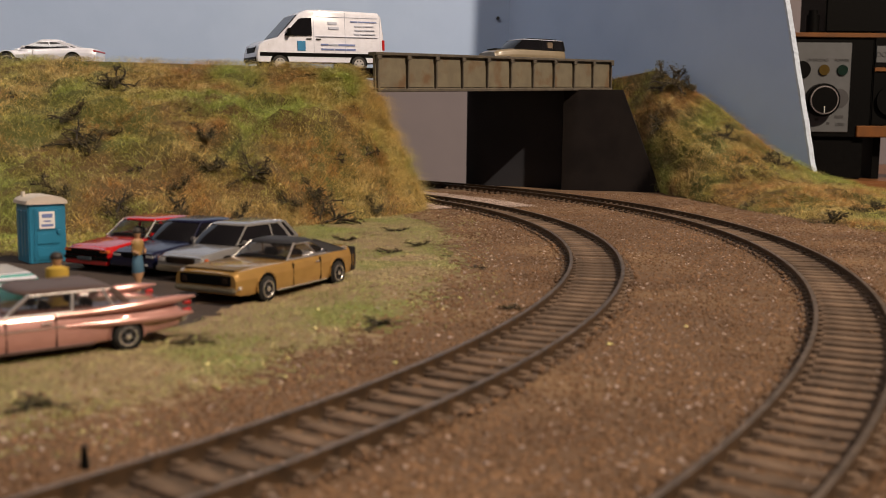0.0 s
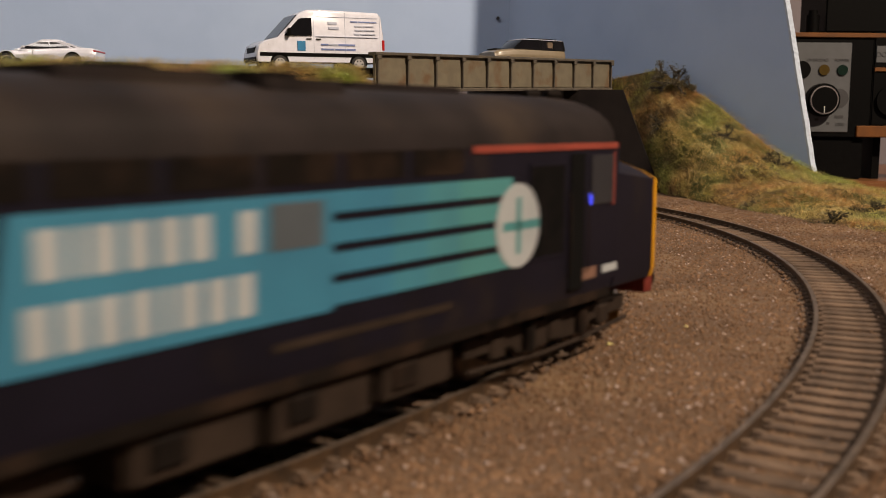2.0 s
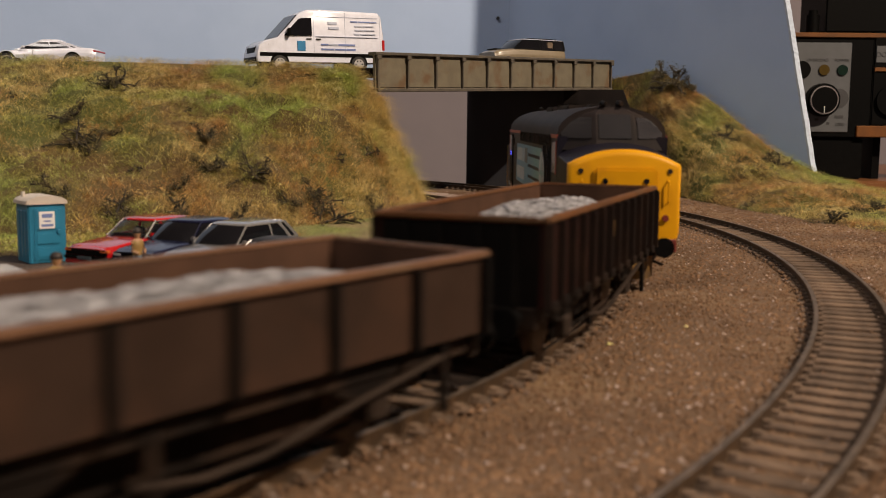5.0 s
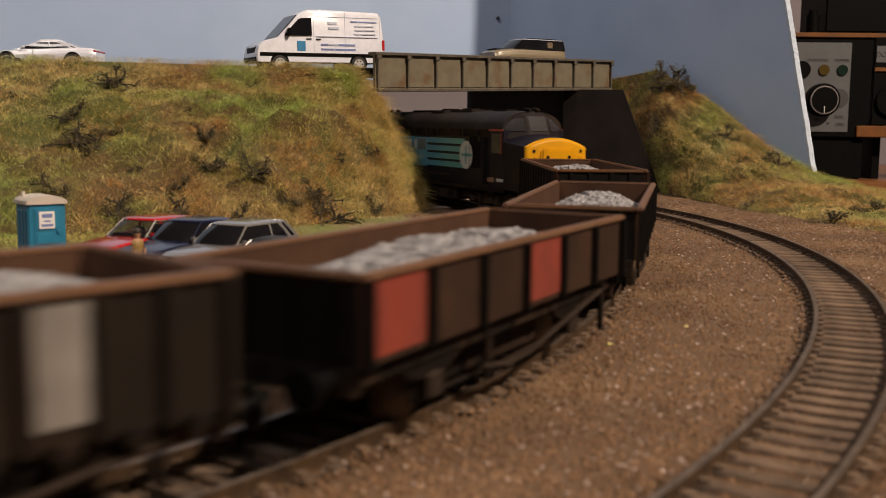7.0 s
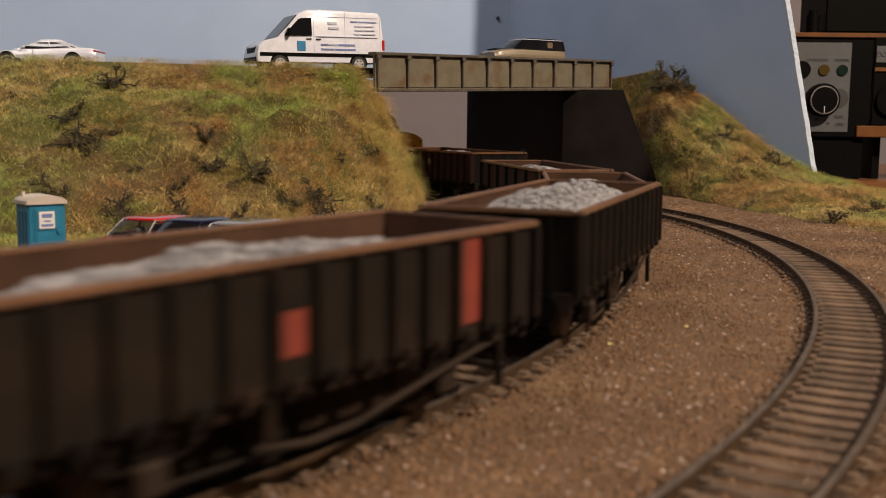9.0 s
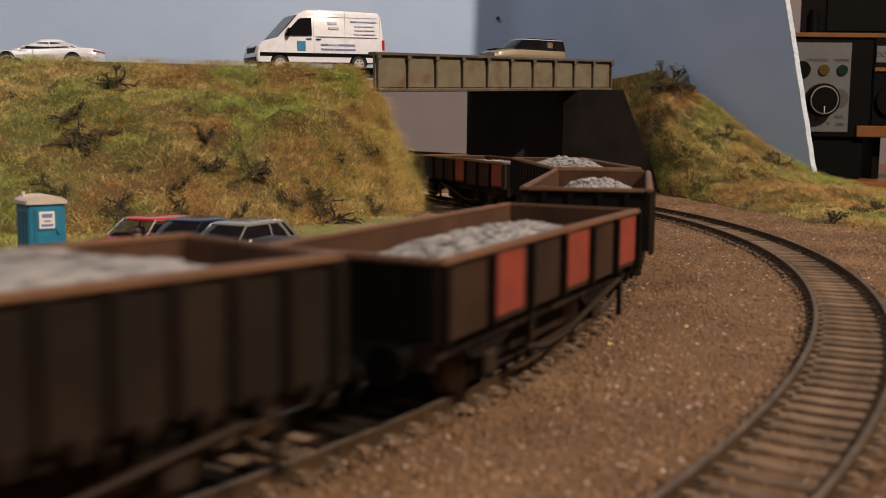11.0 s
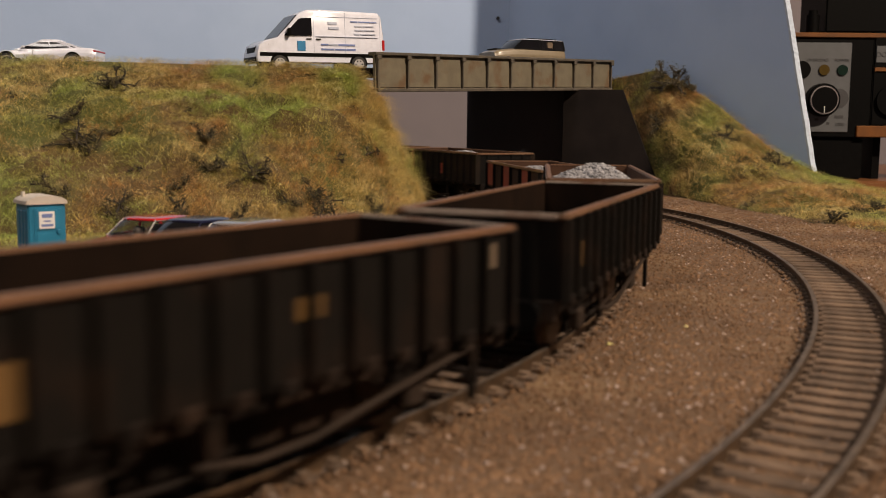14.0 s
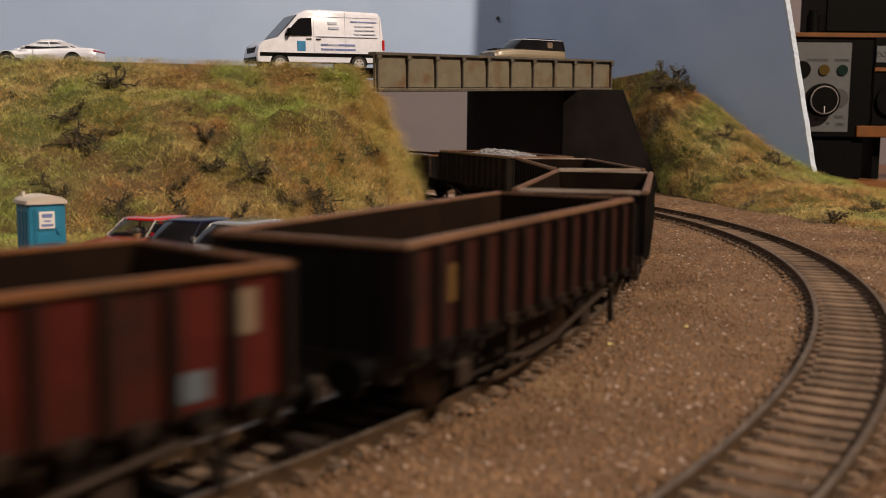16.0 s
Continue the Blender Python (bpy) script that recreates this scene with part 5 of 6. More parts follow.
# red estate car
build_car("estate_car", "bright red car with black grille and orange indicators, parked", parked(-103.2, 358.5, HEAD),
          [(-25.5, 9.2, 9.0, 3.6), (-24, 10.0, 9.6, 2.8), (-12, 10.2, 9.9, 2.2), (4, 9.8, 9.9, 2.0), (14, 9.2, 9.8, 2.2), (24, 8.2, 9.5, 2.6), (26.5, 7.4, 9.1, 3.2)],
          ((-20, 9.0, 8.9, 10.0), (-14, 2.0, 7.4, 15.0)), (-15, 16), 3.4, (M["red"], M["red"]),
          [("grille", "black", 26.0, 26.9, -8.9, 8.9, 5.3, 7.3), ("front_bumper", "black", 25.4, 27.4, -9.4, 9.4, 4.0, 5.2), ("number_plate", "grey_mark", 27.3, 27.6, -3, 3, 4.0, 5.1), ("indicator", "lamp_orange", 25.0, 26.95, 6.0, 9.4, 6.2, 7.4), ("indicator", "lamp_orange", 25.0, 26.95, -9.4, -6.0, 6.2, 7.4),
           ("apron", "red", 25.2, 27.0, -9.3, 9.3, 2.4, 4.0), ("side_strip", "black", -24, 24, -10.05, 10.05, 4.8, 5.4), ("door_mirror", "red", 6.5, 8.0, 9.6, 11.2, 10.0, 11.4), ("bonnet_vent", "black", 8.5, 10, -6, 6, 9.45, 9.8)],
          pillars=((0.45, 0.45, 0.9),), trim="chrome", glass="cabin_glass")
# pink tail-finned saloon
FIN = -140.0
pink = build_car("tailfin_saloon", "metallic pink tail-finned saloon with brown roof and chrome trim", parked(-89.6, 217.5, FIN),
                 [(-32.5, 7.6, 10.0, 4.4), (-31, 8.8, 10.8, 3.4), (-20, 9.3, 11.3, 2.4), (-6, 9.6, 11.4, 2.1), (8, 9.6, 11.4, 2.1), (22, 9.2, 11.2, 2.4), (31, 8.8, 10.8, 3.0), (33, 8.0, 10.2, 3.6)],
                 ((-21.0, 7.0, 10.2, 9.3), (-16.5, 0.5, 8.8, 13.5)), (-19.0, 19.0), 3.0, (M["pink"], M["pink_roof"]),
                 [("rear_bumper", "chrome", -33.6, -31.8, -10.4, 10.4, 4.4, 5.9), ("front_bumper", "chrome", 32.4, 34, -10.4, 10.4, 3.6, 5.2), ("side_moulding", "chrome", -30, 26, -11.5, 11.5, 6.55, 6.8), ("sill", "pink_roof", -12, 14, -11.45, 11.45, 2.0, 2.5),
                  ("door_seam", "arch", 6.0, 6.25, -11.46, 11.46, 2.6, 9.0), ("door_seam", "arch", -4.0, -3.75, -11.46, 11.46, 2.6, 9.0), ("door_handle", "chrome", -3.0, -0.8, 11.3, 11.75, 7.4, 7.9), ("door_handle", "chrome", 7.2, 9.4, 11.3, 11.75, 7.4, 7.9)],
                 pillars=((0.48, 0.48, 0.7), (0.14, 0.12, 0.7)), glass="cabin_glass", pillar="chrome", rims="chrome")
for s in (-1, 1):
    for fin, rows in (("tail_fin", ((-4, 11.0, 8.9, 0.5, 0.5), (-14, 11.1, 9.1, 0.9, 0.8), (-24, 11.0, 9.5, 1.1, 1.0), (-31, 10.6, 9.8, 1.0, 0.9), (-35.5, 10.2, 10.0, 0.25, 0.2))),
                      ("side_fin", ((-6, 11.3, 6.6, 0.3, 0.3), (-16, 11.5, 6.3, 0.8, 0.8), (-26, 11.2, 6.2, 1.0, 1.0), (-32, 10.6, 6.3, 0.9, 0.9), (-35, 10.1, 6.4, 0.3, 0.3)))):
        bm = bmesh.new()
        loft(bm, [[(x, s * (y + ry * math.cos(2 * math.pi * q / 10)), z + rz * math.sin(2 * math.pi * q / 10)) for q in range(10)] for x, y, z, ry, rz in smooth_rows(rows)])
        part(fin, fix(bm), M["pink"], pink, smooth=60)
    for z in (8.6, 7.0):
        bm = bmesh.new()
        cyl(bm, (-33.6, s * 9.9, z), "x", 0.6, 1.6, 12, 0.3)
        part("tail_light", bm, M["lamp_red"], pink)
# teal saloon with a white roof, half hidden
build_car("two_tone_saloon", "teal saloon with white roof and white side trim", parked(-135, 254, FIN),
          [(-32, 8.2, 10.0, 4.0), (-30.5, 9.4, 10.8, 3.2), (-18, 9.6, 11.2, 2.4), (6, 9.6, 11.2, 2.1), (22, 9.2, 11.0, 2.4), (32, 8.2, 10.2, 3.4)],
          ((-20, 9.0, 10.0, 9.6), (-15.5, 3.0, 8.4, 13.8)), (-17.5, 18.5), 3.6, (M["teal_car"], M["car_white"]),
          [("side_moulding", "car_white", -31, 26, -11.3, 11.3, 8.2, 9.2), ("rear_bumper", "chrome", -33.0, -31.2, -10.2, 10.2, 4.0, 5.6), ("boot_trim", "car_white", -30, -17, -9.4, 9.4, 9.6, 10.0)],
          pillars=((0.45, 0.45, 0.7),), glass="cabin_glass")

# on the road above
ROAD_Z = 79.2
build_car("coupe", "white four-door coupe parked on the embankment road", parked(-241, 642, 183, ROAD_Z - 1.6),
          [(-32, 10.6, 10.6, 4.4), (-30, 12.2, 11.6, 3.4), (-20, 12.6, 12.4, 2.6), (-6, 11.9, 12.6, 2.3), (10, 11.2, 12.6, 2.3), (22, 10.0, 12.3, 2.6), (30, 8.2, 11.2, 3.0), (32.5, 6.6, 9.8, 3.6)],
          ((-27, 15.5, 10.4, 11.2), (-10, 2.0, 8.2, 16.0)), (-19.0, 19.5), 4.5, (M["car_white"], M["car_white"]),
          [("tail_light", "lamp_red", -32.4, -30.0, -10.8, 10.8, 10.2, 11.2), ("door_mirror", "car_white", 8.5, 10.5, 11.8, 14.0, 11.8, 13.2), ("door_seam", "arch", 4.0, 4.2, -12.62, 12.62, 3.6, 11.0), ("sill", "black", -14, 14, -12.6, 12.6, 2.4, 3.2), ("headlight", "lamp_clear", 28.6, 31.0, -10.6, 10.6, 7.4, 8.2)],
          pillars=((0.5, 0.5, 0.7), (0.14, 0.06, 1.4)), trim="", glass="glass", roof_arch=1.3)
build_car("off_roader", "beige off-road car with white roof and black pillars", parked(57.5, 792, 208, 84.7),
                [(-31, 16.4, 11.8, 5.2), (-30, 17.4, 12.6, 4.6), (0, 17.4, 12.9, 4.2), (14, 17.0, 12.9, 4.2), (27, 15.6, 12.7, 4.4), (30.5, 14.0, 12.0, 5.0)],
                ((-30, 13.5, 11.8, 17.2), (-28.5, 6.5, 10.8, 24.2)), (-19, 20), 5.2, (M["beige"], M["car_white"]),
                [("side_panel", "mark_pale", -19.5, -14.5, -11.9, 11.9, 18.2, 22.8), ("spare_wheel_cover", "black", -33.5, -31, -4.5, 4.5, 9, 18), ("roof_rail", "black", -24, 2, -9.6, -8.9, 24.8, 25.4), ("roof_rail", "black", -24, 2, 8.9, 9.6, 24.8, 25.4), ("bonnet_strip", "black", 16, 27, -6, 6, 16.4, 17.2)],
                pillars=((0.5, 0.5, 1.0), (0.22, 0.22, 1.4)), trim="black", glass="glass", roof_arch=0.4, pillar="black")


def build_van():
    """High-roofed panel van: one swept shell with windows, doors, lamps, printed bars."""
    t = thing("panel_van", parked(-79.5, 648, 207, ROAD_Z - 1.5, 1.0) @ Matrix.Diagonal((1.04, 1.04, 1.02, 1)), "white high-roofed panel van with blue printed bars, on the road", "van", "model cars")
    hw = 13.0
    # side outline from the rear bumper round the roof to the nose
    out = [(-38.5, 5.5), (-39, 10), (-38.6, 22), (-37.4, 33.0), (-35.5, 35.2), (0, 36.0), (8, 35.6), (13.0, 33.4), (19.5, 26.2), (26.5, 19.2), (33.5, 17.4), (37.2, 15.0), (38.6, 10.5), (38.8, 7.5), (38.4, 5.2)]
    bm = bmesh.new()
    rings = []
    for y, k in ((-hw, 0.955), (-hw + 0.6, 0.985), (-hw + 2.2, 1.0), (0, 1.006), (hw - 2.2, 1.0), (hw - 0.6, 0.985), (hw, 0.955)):
        rings.append([(x * (0.99 if abs(y) == hw else 1), y - math.copysign(max(0, z - 20) * 0.075, y) if abs(y) > 1 else 0, 5.2 + (z - 5.2) * k) for x, z in out])
    loft(bm, rings)
    body = part("body", fix(bm), M["car_white"], t, smooth=45)

    def side(x, z, s, off=0.06):
        return (x, s * (hw + off) - s * max(0, z - 20) * 0.075, z)
    for s in (-1, 1):
        bm = bmesh.new()
        w = [(6.0, 20.6), (22.6, 20.2), (21.4, 21.8), (14.0, 29.8), (12.0, 30.6), (6.0, 30.8)]
        loft(bm, [[side(x, z, s, 0.1) for x, z in w], [side(x, z, s, -0.6) for x, z in w]])
        part("side_window", fix(bm), M["glass"], body, smooth=0)
        for nm, x0, x1, z0, z1, mt in (("side_strip", -38, 37, 8.4, 10.6, "black"), ("door_seam", 4.6, 4.8, 7, 34.5, "bar_pale"), ("door_seam", -14.6, -14.4, 7, 34.5, "bar_pale"), ("door_seam", -36.6, -36.4, 7, 34.0, "bar_pale"),
                                       ("door_handle", 6.2, 9.2, 18.4, 19.0, "black"), ("door_handle", 0.6, 3.4, 18.4, 19.0, "black"), ("logo_square", 10.0, 14.8, 11.8, 17.4, "logo_blue"),
                                       ("print_bar", -4.0, 0.5, 15.2, 16.1, "bar_blue"), ("print_bar", -9.6, -4.6, 15.2, 16.1, "bar_pale"), ("print_bar", -20.5, -10.2, 15.2, 16.1, "bar_blue"), ("print_bar", -7.5, 0.5, 12.4, 13.4, "bar_blue"), ("print_bar", -15.0, -8.0, 12.4, 13.4, "bar_blue"), ("print_bar", -20.8, -15.5, 12.4, 13.4, "bar_blue"), ("print_bar", -9.5, -4.0, 27.4, 28.8, "bar_pale"), ("print_bar", -10.6, -4.5, 24.6, 26.0, "bar_pale"),
                                       ("print_bar", -22.5, -18, 29.0, 29.7, "bar_blue"), ("print_bar", -34.5, -23.1, 29.0, 29.7, "bar_blue"), ("print_bar", -25.2, -20.5, 26.5, 27.1, "bar_pale"), ("print_bar", -32.5, -25.8, 26.5, 27.1, "bar_pale"), ("print_bar", -25.8, -20.5, 24.2, 24.8, "bar_pale"), ("print_bar", -33, -26.4, 24.2, 24.8, "bar_pale"), ("print_bar", -23.6, -20, 21.9, 22.5, "bar_pale"), ("print_bar", -33.5, -24.2, 21.9, 22.5, "bar_pale"),
                                       ("tail_light", -39.2, -37.8, 13, 19.0, "lamp_red"), ("panel_line", -35, 3.6, 20.2, 20.45, "bar_pale"), ("panel_line", -35, 3.6, 31.6, 31.85, "bar_pale")):
            bm = bmesh.new()
            q = [(x0, z0), (x1, z0), (x1, z1), (x0, z1)]
            loft(bm, [[side(x, z, s, 0.10) for x, z in q], [side(x, z, s, -0.5) for x, z in q]])
            part(nm, fix(bm), M[mt], body, smooth=0)
        bm = bmesh.new()
        box(bm, 19.0, 21.0, min(s * 12.6, s * 15.6), max(s * 12.6, s * 15.6), 20.0, 24.6, 0.5, 2)
        part("door_mirror", bm, M["black"], t)
        bm = bmesh.new()
        loft(bm, [[(31.5, s * 11.6, 15.0), (35.8, s * 10.4, 10.6), (36.6, s * 7.4, 10.4), (36.0, s * 7.4, 13.8), (33.0, s * 9.6, 16.0)], [(31.5, s * 13.1, 15.6), (37.6, s * 12.2, 10.6), (38.7, s * 7.4, 10.4), (37.8, s * 7.4, 14.2), (33.4, s * 11.4, 16.9)]])
        part("headlight", fix(bm), M["loco_glass"], t)
        for x in (-22.5, 25.5):
            bm = bmesh.new()
            cyl(bm, (x, s * (hw - 0.9), 5.0), "y", 5.5, 2.0, 30)
            part("wheel_arch", bm, M["arch"], t)
            w = new("wheel")
            w.parent = t
            w.matrix_basis = at(x, s * (hw - 0.5), 4.5)
            bm = bmesh.new()
            cyl(bm, (0, 0, 0), "y", 4.5, 2.4, 30)
            part("tyre", bm, M["tyre"], w)
            bm = bmesh.new()
            cyl(bm, (0, s * 1.2, 0), "y", 3.0, 0.3, 24)
            cyl(bm, (0, s * 1.4, 0), "y", 1.0, 0.3, 14)
            part("rim", bm, M["rim"], w)
            bm = bmesh.new()
            for q in range(6):
                a = q * math.pi / 3
                cyl(bm, (2.0 * math.cos(a), s * 1.37, 2.0 * math.sin(a)), "y", 0.45, 0.1, 8)
            part("rim_hole", bm, M["arch"], w)
    bm = bmesh.new()
    loft(bm, [[(14.0, -10.2, 32.2), (14.0, 10.2, 32.2), (26.0, 11.6, 19.2), (26.0, -11.6, 19.2)], [(12.6, -10.2, 31.6), (12.6, 10.2, 31.6), (24.8, 11.6, 18.4), (24.8, -11.6, 18.4)]])
    for v in bm.verts:
        v.co.x += 0.5
        v.co.z += 0.35
    part("windscreen", fix(bm), M["loco_glass"], t, smooth=0)
    bm = bmesh.new()
    box(bm, 36.4, 38.75, -7.2, 7.2, 10.2, 13.6, 0.4)
    part("grille", bm, M["black"], t)
    bm = bmesh.new()
    box(bm, 36.2, 39.3, -12.4, 12.4, 4.4, 9.0, 1.0, 2)
    part("front_bumper", bm, M["black"], t)
    return t


build_van()


# ---- portable toilet and the two painted figures ----
M["loo"] = mat("blue_plastic", (0.022, 0.19, 0.33), (0.018, 0.16, 0.28), rough=0.4, scale=120, bump=0.05)
M["loo_white"] = mat("cream_plastic", (0.58, 0.53, 0.47), rough=0.5, scale=80)


def build_loo():
    t = thing("portable_toilet", at(-138.4, 358, GZ, -51 + 90), "blue plastic portable toilet with cream roof and white notice", "portable toilet")
    w, h = 6.3, 20.6
    bm = bmesh.new()
    box(bm, -w, w, -w, w, 0, h, 0.4, 2)
    body = part("cabin", bm, M["loo"], t)
    bm = bmesh.new()
    rings = []
    for y in (-w - 0.7, w + 0.7):
        rings.append([((w + 0.7) * math.cos(math.pi * k / 10), y, h - 0.4 + 2.9 * math.sin(math.pi * k / 10) ** 0.8) for k in range(11)])
    loft(bm, rings)
    roof = part("roof", fix(bm), M["loo_white"], t, "cream arched roof")
    bm = bmesh.new()
    cyl(bm, (-4.6, 3.5, h + 2.4), "z", 0.7, 2.2, 12)
    part("vent_pipe", bm, M["loo_white"], roof)
    bm = bmesh.new()
    box(bm, -4.9, 4.9, -w - 0.45, -w + 0.3, 1.0, h - 1.6, 0.5, 2)
    door = part("door", bm, M["loo"], body)
    for z0, z1 in ((2.2, 5.6), (6.6, 10.4), (11.4, 18.4)):
        bm = bmesh.new()
        box(bm, -3.9, 3.9, -w - 0.75, -w - 0.3, z0, z1, 0.3, 2)
        part("door_panel", bm, M["loo"], door)
    bm = bmesh.new()
    box(bm, -2.9, 2.3, -w - 0.95, -w - 0.7, 12.0, 17.8)
    sign = part("notice", bm, M["white"], door, "white notice with dark bars")
    for x0, x1, z0, z1 in ((-2.0, 1.5, 15.7, 17.0), (-1.4, 0.9, 14.3, 14.8), (-2.2, 1.7, 12.7, 13.5)):
        bm = bmesh.new()
        box(bm, x0, x1, -w - 1.05, -w - 0.9, z0, z1)
        part("print_bar", bm, M["bar_blue"], sign)
    bm = bmesh.new()
    box(bm, 3.0, 4.2, -w - 1.1, -w - 0.6, 9.8, 11.6, 0.2)
    part("latch", bm, M["loo"], door)
    for s in (-1, 1):
        bm = bmesh.new()
        for k in range(3):
            box(bm, s * w - 0.25, s * w + 0.25, -4.6 + k * 3.4, -2.2 + k * 3.4, 2, h - 2.5, 0.2)
        part("side_rib", fix(bm), M["loo"], body)


build_loo()
M["fig_yellow"] = mat("figure_yellow", (0.50, 0.34, 0.05), rough=0.6, scale=150)
M["fig_skin"] = mat("figure_skin_paint", (0.42, 0.24, 0.13), rough=0.6, scale=150)
M["fig_hair"] = mat("figure_dark_paint", (0.02, 0.014, 0.012), rough=0.6, scale=150)
M["fig_blue"] = mat("figure_blue", (0.06, 0.14, 0.22), rough=0.6, scale=150)
M["fig_ochre"] = mat("figure_ochre", (0.30, 0.19, 0.06), rough=0.6, scale=150)


def figure(m, label, top, skirt, height, girth=1.0):
    """A tiny painted figurine: one plain turned shape with arms."""
    k = height / 20.0
    bm = bmesh.new()
    sect = [(0, 1.0, 2), (3.5, 1.1, 2), (6.0, 2.2, 3), (9.5, 1.9, 3), (11.4, 1.5, 1), (14.2, 2.1, 1), (16.0, 2.0, 1), (16.6, 0.7, 2), (17.2, 0.8, 2), (18.2, 1.35, 4), (19.4, 1.25, 4), (20.0, 0.5, 4)]
    rings = [[(r * (girth if z < 16.5 else 1 + (girth - 1) * 0.5) * k * math.cos(a), r * (girth if z < 16.5 else 1.3) * 0.72 * k * math.sin(a), z * k) for a in [2 * math.pi * i / 12 for i in range(12)]] for z, r, _ in sect]
    loft(bm, rings)
    for i, f in enumerate(bm.faces):
        z = f.calc_center_median().z / k
        f.material_index = 2 if z < 5 else 1 if z < 10.5 else 0 if z < 16.3 else 2 if z < 17.8 else 3
    for s in (-1, 1):
        n0 = len(bm.faces)
        tube(bm, [(s * 2.0 * k, 0, 15.6 * k), (s * 2.5 * k, -0.5 * k, 13 * k), (s * 1.2 * k, -1.8 * k, 12 * k)], 0.5 * k, 6)
        bm.faces.ensure_lookup_table()
        for f in bm.faces[n0:]:
            f.material_index = 2
    ob = part("figurine", fix(bm), top, None, smooth=60, extra=(skirt, M["fig_skin"], M["fig_hair"]))
    ob.matrix_basis = m
    return tagged(ob, label, "figurine", "figurines")


figure(at(-87.5, 297, GZ, 60), "tiny painted figurine in ochre top and blue skirt", M["fig_ochre"], M["fig_blue"], 18.5)
figure(at(-89.5, 240, GZ, 20), "tiny painted dark-haired figurine in a yellow top", M["fig_yellow"], M["fig_yellow"], 18.6, 1.35)


# car park surface
bm = bmesh.new()
rows = []
for i in range(15):
    y = 175 + i * 14
    x1 = park_edge(y)
    rows.append([(x, y, ground_z(x, y) + 0.12) for x in [-300 + (x1 + 300) * j / 16 for j in range(17)]])
loft(bm, rows, caps=False, close=False)
tagged(part("car_park", bm, M["tarmac"], smooth=0), "dark brown tarmac of the little car park", "car park", kind="structure")


# ---- dead bushes and twigs ----
M["twig"] = mat("dark_twigs", (0.038, 0.030, 0.022), (0.016, 0.012, 0.009), rough=0.9, scale=200, bump=0.3)
M["twig_leaf"] = mat("dry_twig_scatter", (0.10, 0.075, 0.03), (0.055, 0.05, 0.022), rough=0.95, scale=200, island=0.5)


def twig_bush(seed, n, size, leafy):
    """Crooked branching twigs from one foot, with dry crumbs on the thicker bushes."""
    rd = random.Random(seed)
    bm = bmesh.new()
    tips = []

    def grow(p, d, length, r, depth):
        pts = [p]
        for _ in range(3):
            d = (d + Vector((rd.uniform(-.6, .6), rd.uniform(-.6, .6), rd.uniform(-.4, .36)))).normalized()
            p = p + d * length / 3
            pts.append(p)
            tips.append(p)
        tube(bm, pts, r, 5, r * 0.6)
        if depth:
            for _ in range(rd.choice((1, 2, 2))):
                grow(pts[rd.choice((1, 2, 3))], (d + Vector((rd.uniform(-1, 1), rd.uniform(-1, 1), rd.uniform(-.3, .6)))).normalized(), length * 0.65, r * 0.75, depth - 1)
    for _ in range(n):
        grow(Vector((rd.uniform(-.25, .25) * size, rd.uniform(-.2, .2) * size, 0)), Vector((rd.uniform(-1, 1), rd.uniform(-1, 1), rd.uniform(0.0, 0.55))).normalized(), size * rd.uniform(0.4, 0.7), 0.6, 2)
    return fix(bm), tips


def bush_thing(seed, n, size, leafy, label):
    t = thing("dead_bush", at(0, 0, 0), label, "bush", "dead bushes")
    bm, tips = twig_bush(seed, n, size, leafy)
    part("twig_tangle", bm, M["twig"], t)
    if leafy:
        rg = np.random.default_rng(seed)
        tp = np.array([tuple(p) for p in tips])
        P = tp[rg.integers(0, len(tp), leafy)] + rg.normal(0, 1.0, (leafy, 3))
        ob = stones("dry_scatter", P, 0.18 + 0.3 * rg.random(leafy), M["twig_leaf"], t)
        ob["kind"] = "stuff"
    return t


def on_bank(side, px_x, px_y):
    """The bank's surface point nearest to a ray given as slopes (right, up) from the eye."""
    best = None
    for i in range(141):
        for j in range(45):
            u, v = i / 140, j / 44
            if side == "left" and not 0.1 < u < 0.85:
                continue
            p = bank_point(side, u, v)
            e = abs(p.x / p.y - px_x) + abs((p.z - EYE_H) / p.y - px_y) + (0.004 * p.y / 1000)
            if best is None or e < best[0]:
                best = (e, p)
    return best[1]


BUSHES = [bush_thing(3, 13, 12, 700, "dense dark tangle of dead twigs on the grass"), bush_thing(5, 4, 9, 420, "sparse crooked dark twigs lying on the grass"),
          bush_thing(8, 2, 8, 60, "small forked dark twig on the grass"), bush_thing(12, 8, 11, 700, "dry brown twiggy shrub on the slope")]
used = set()


def place_bush(kind, side, sx, sz, scale=1.0):
    p = on_bank(side, sx, sz - (0.009 if kind in (0, 3) else 0.006) * min(scale, 1.2))
    lie = pose(0, 0, 0, 38 if side == "left" else 30, 0 if side == "left" else -25, 0)
    m = at(p.x, p.y - 1.5, p.z + 0.1) @ lie @ pose(0, 0, 0, 0, 0, random.uniform(0, 360)) @ Matrix.Diagonal((scale, scale, scale * 0.8, 1))
    if kind in used:
        ob = copy_thing(BUSHES[kind], m)
    else:
        ob = BUSHES[kind]
        used.add(kind)
    ob.matrix_basis = m
    return ob


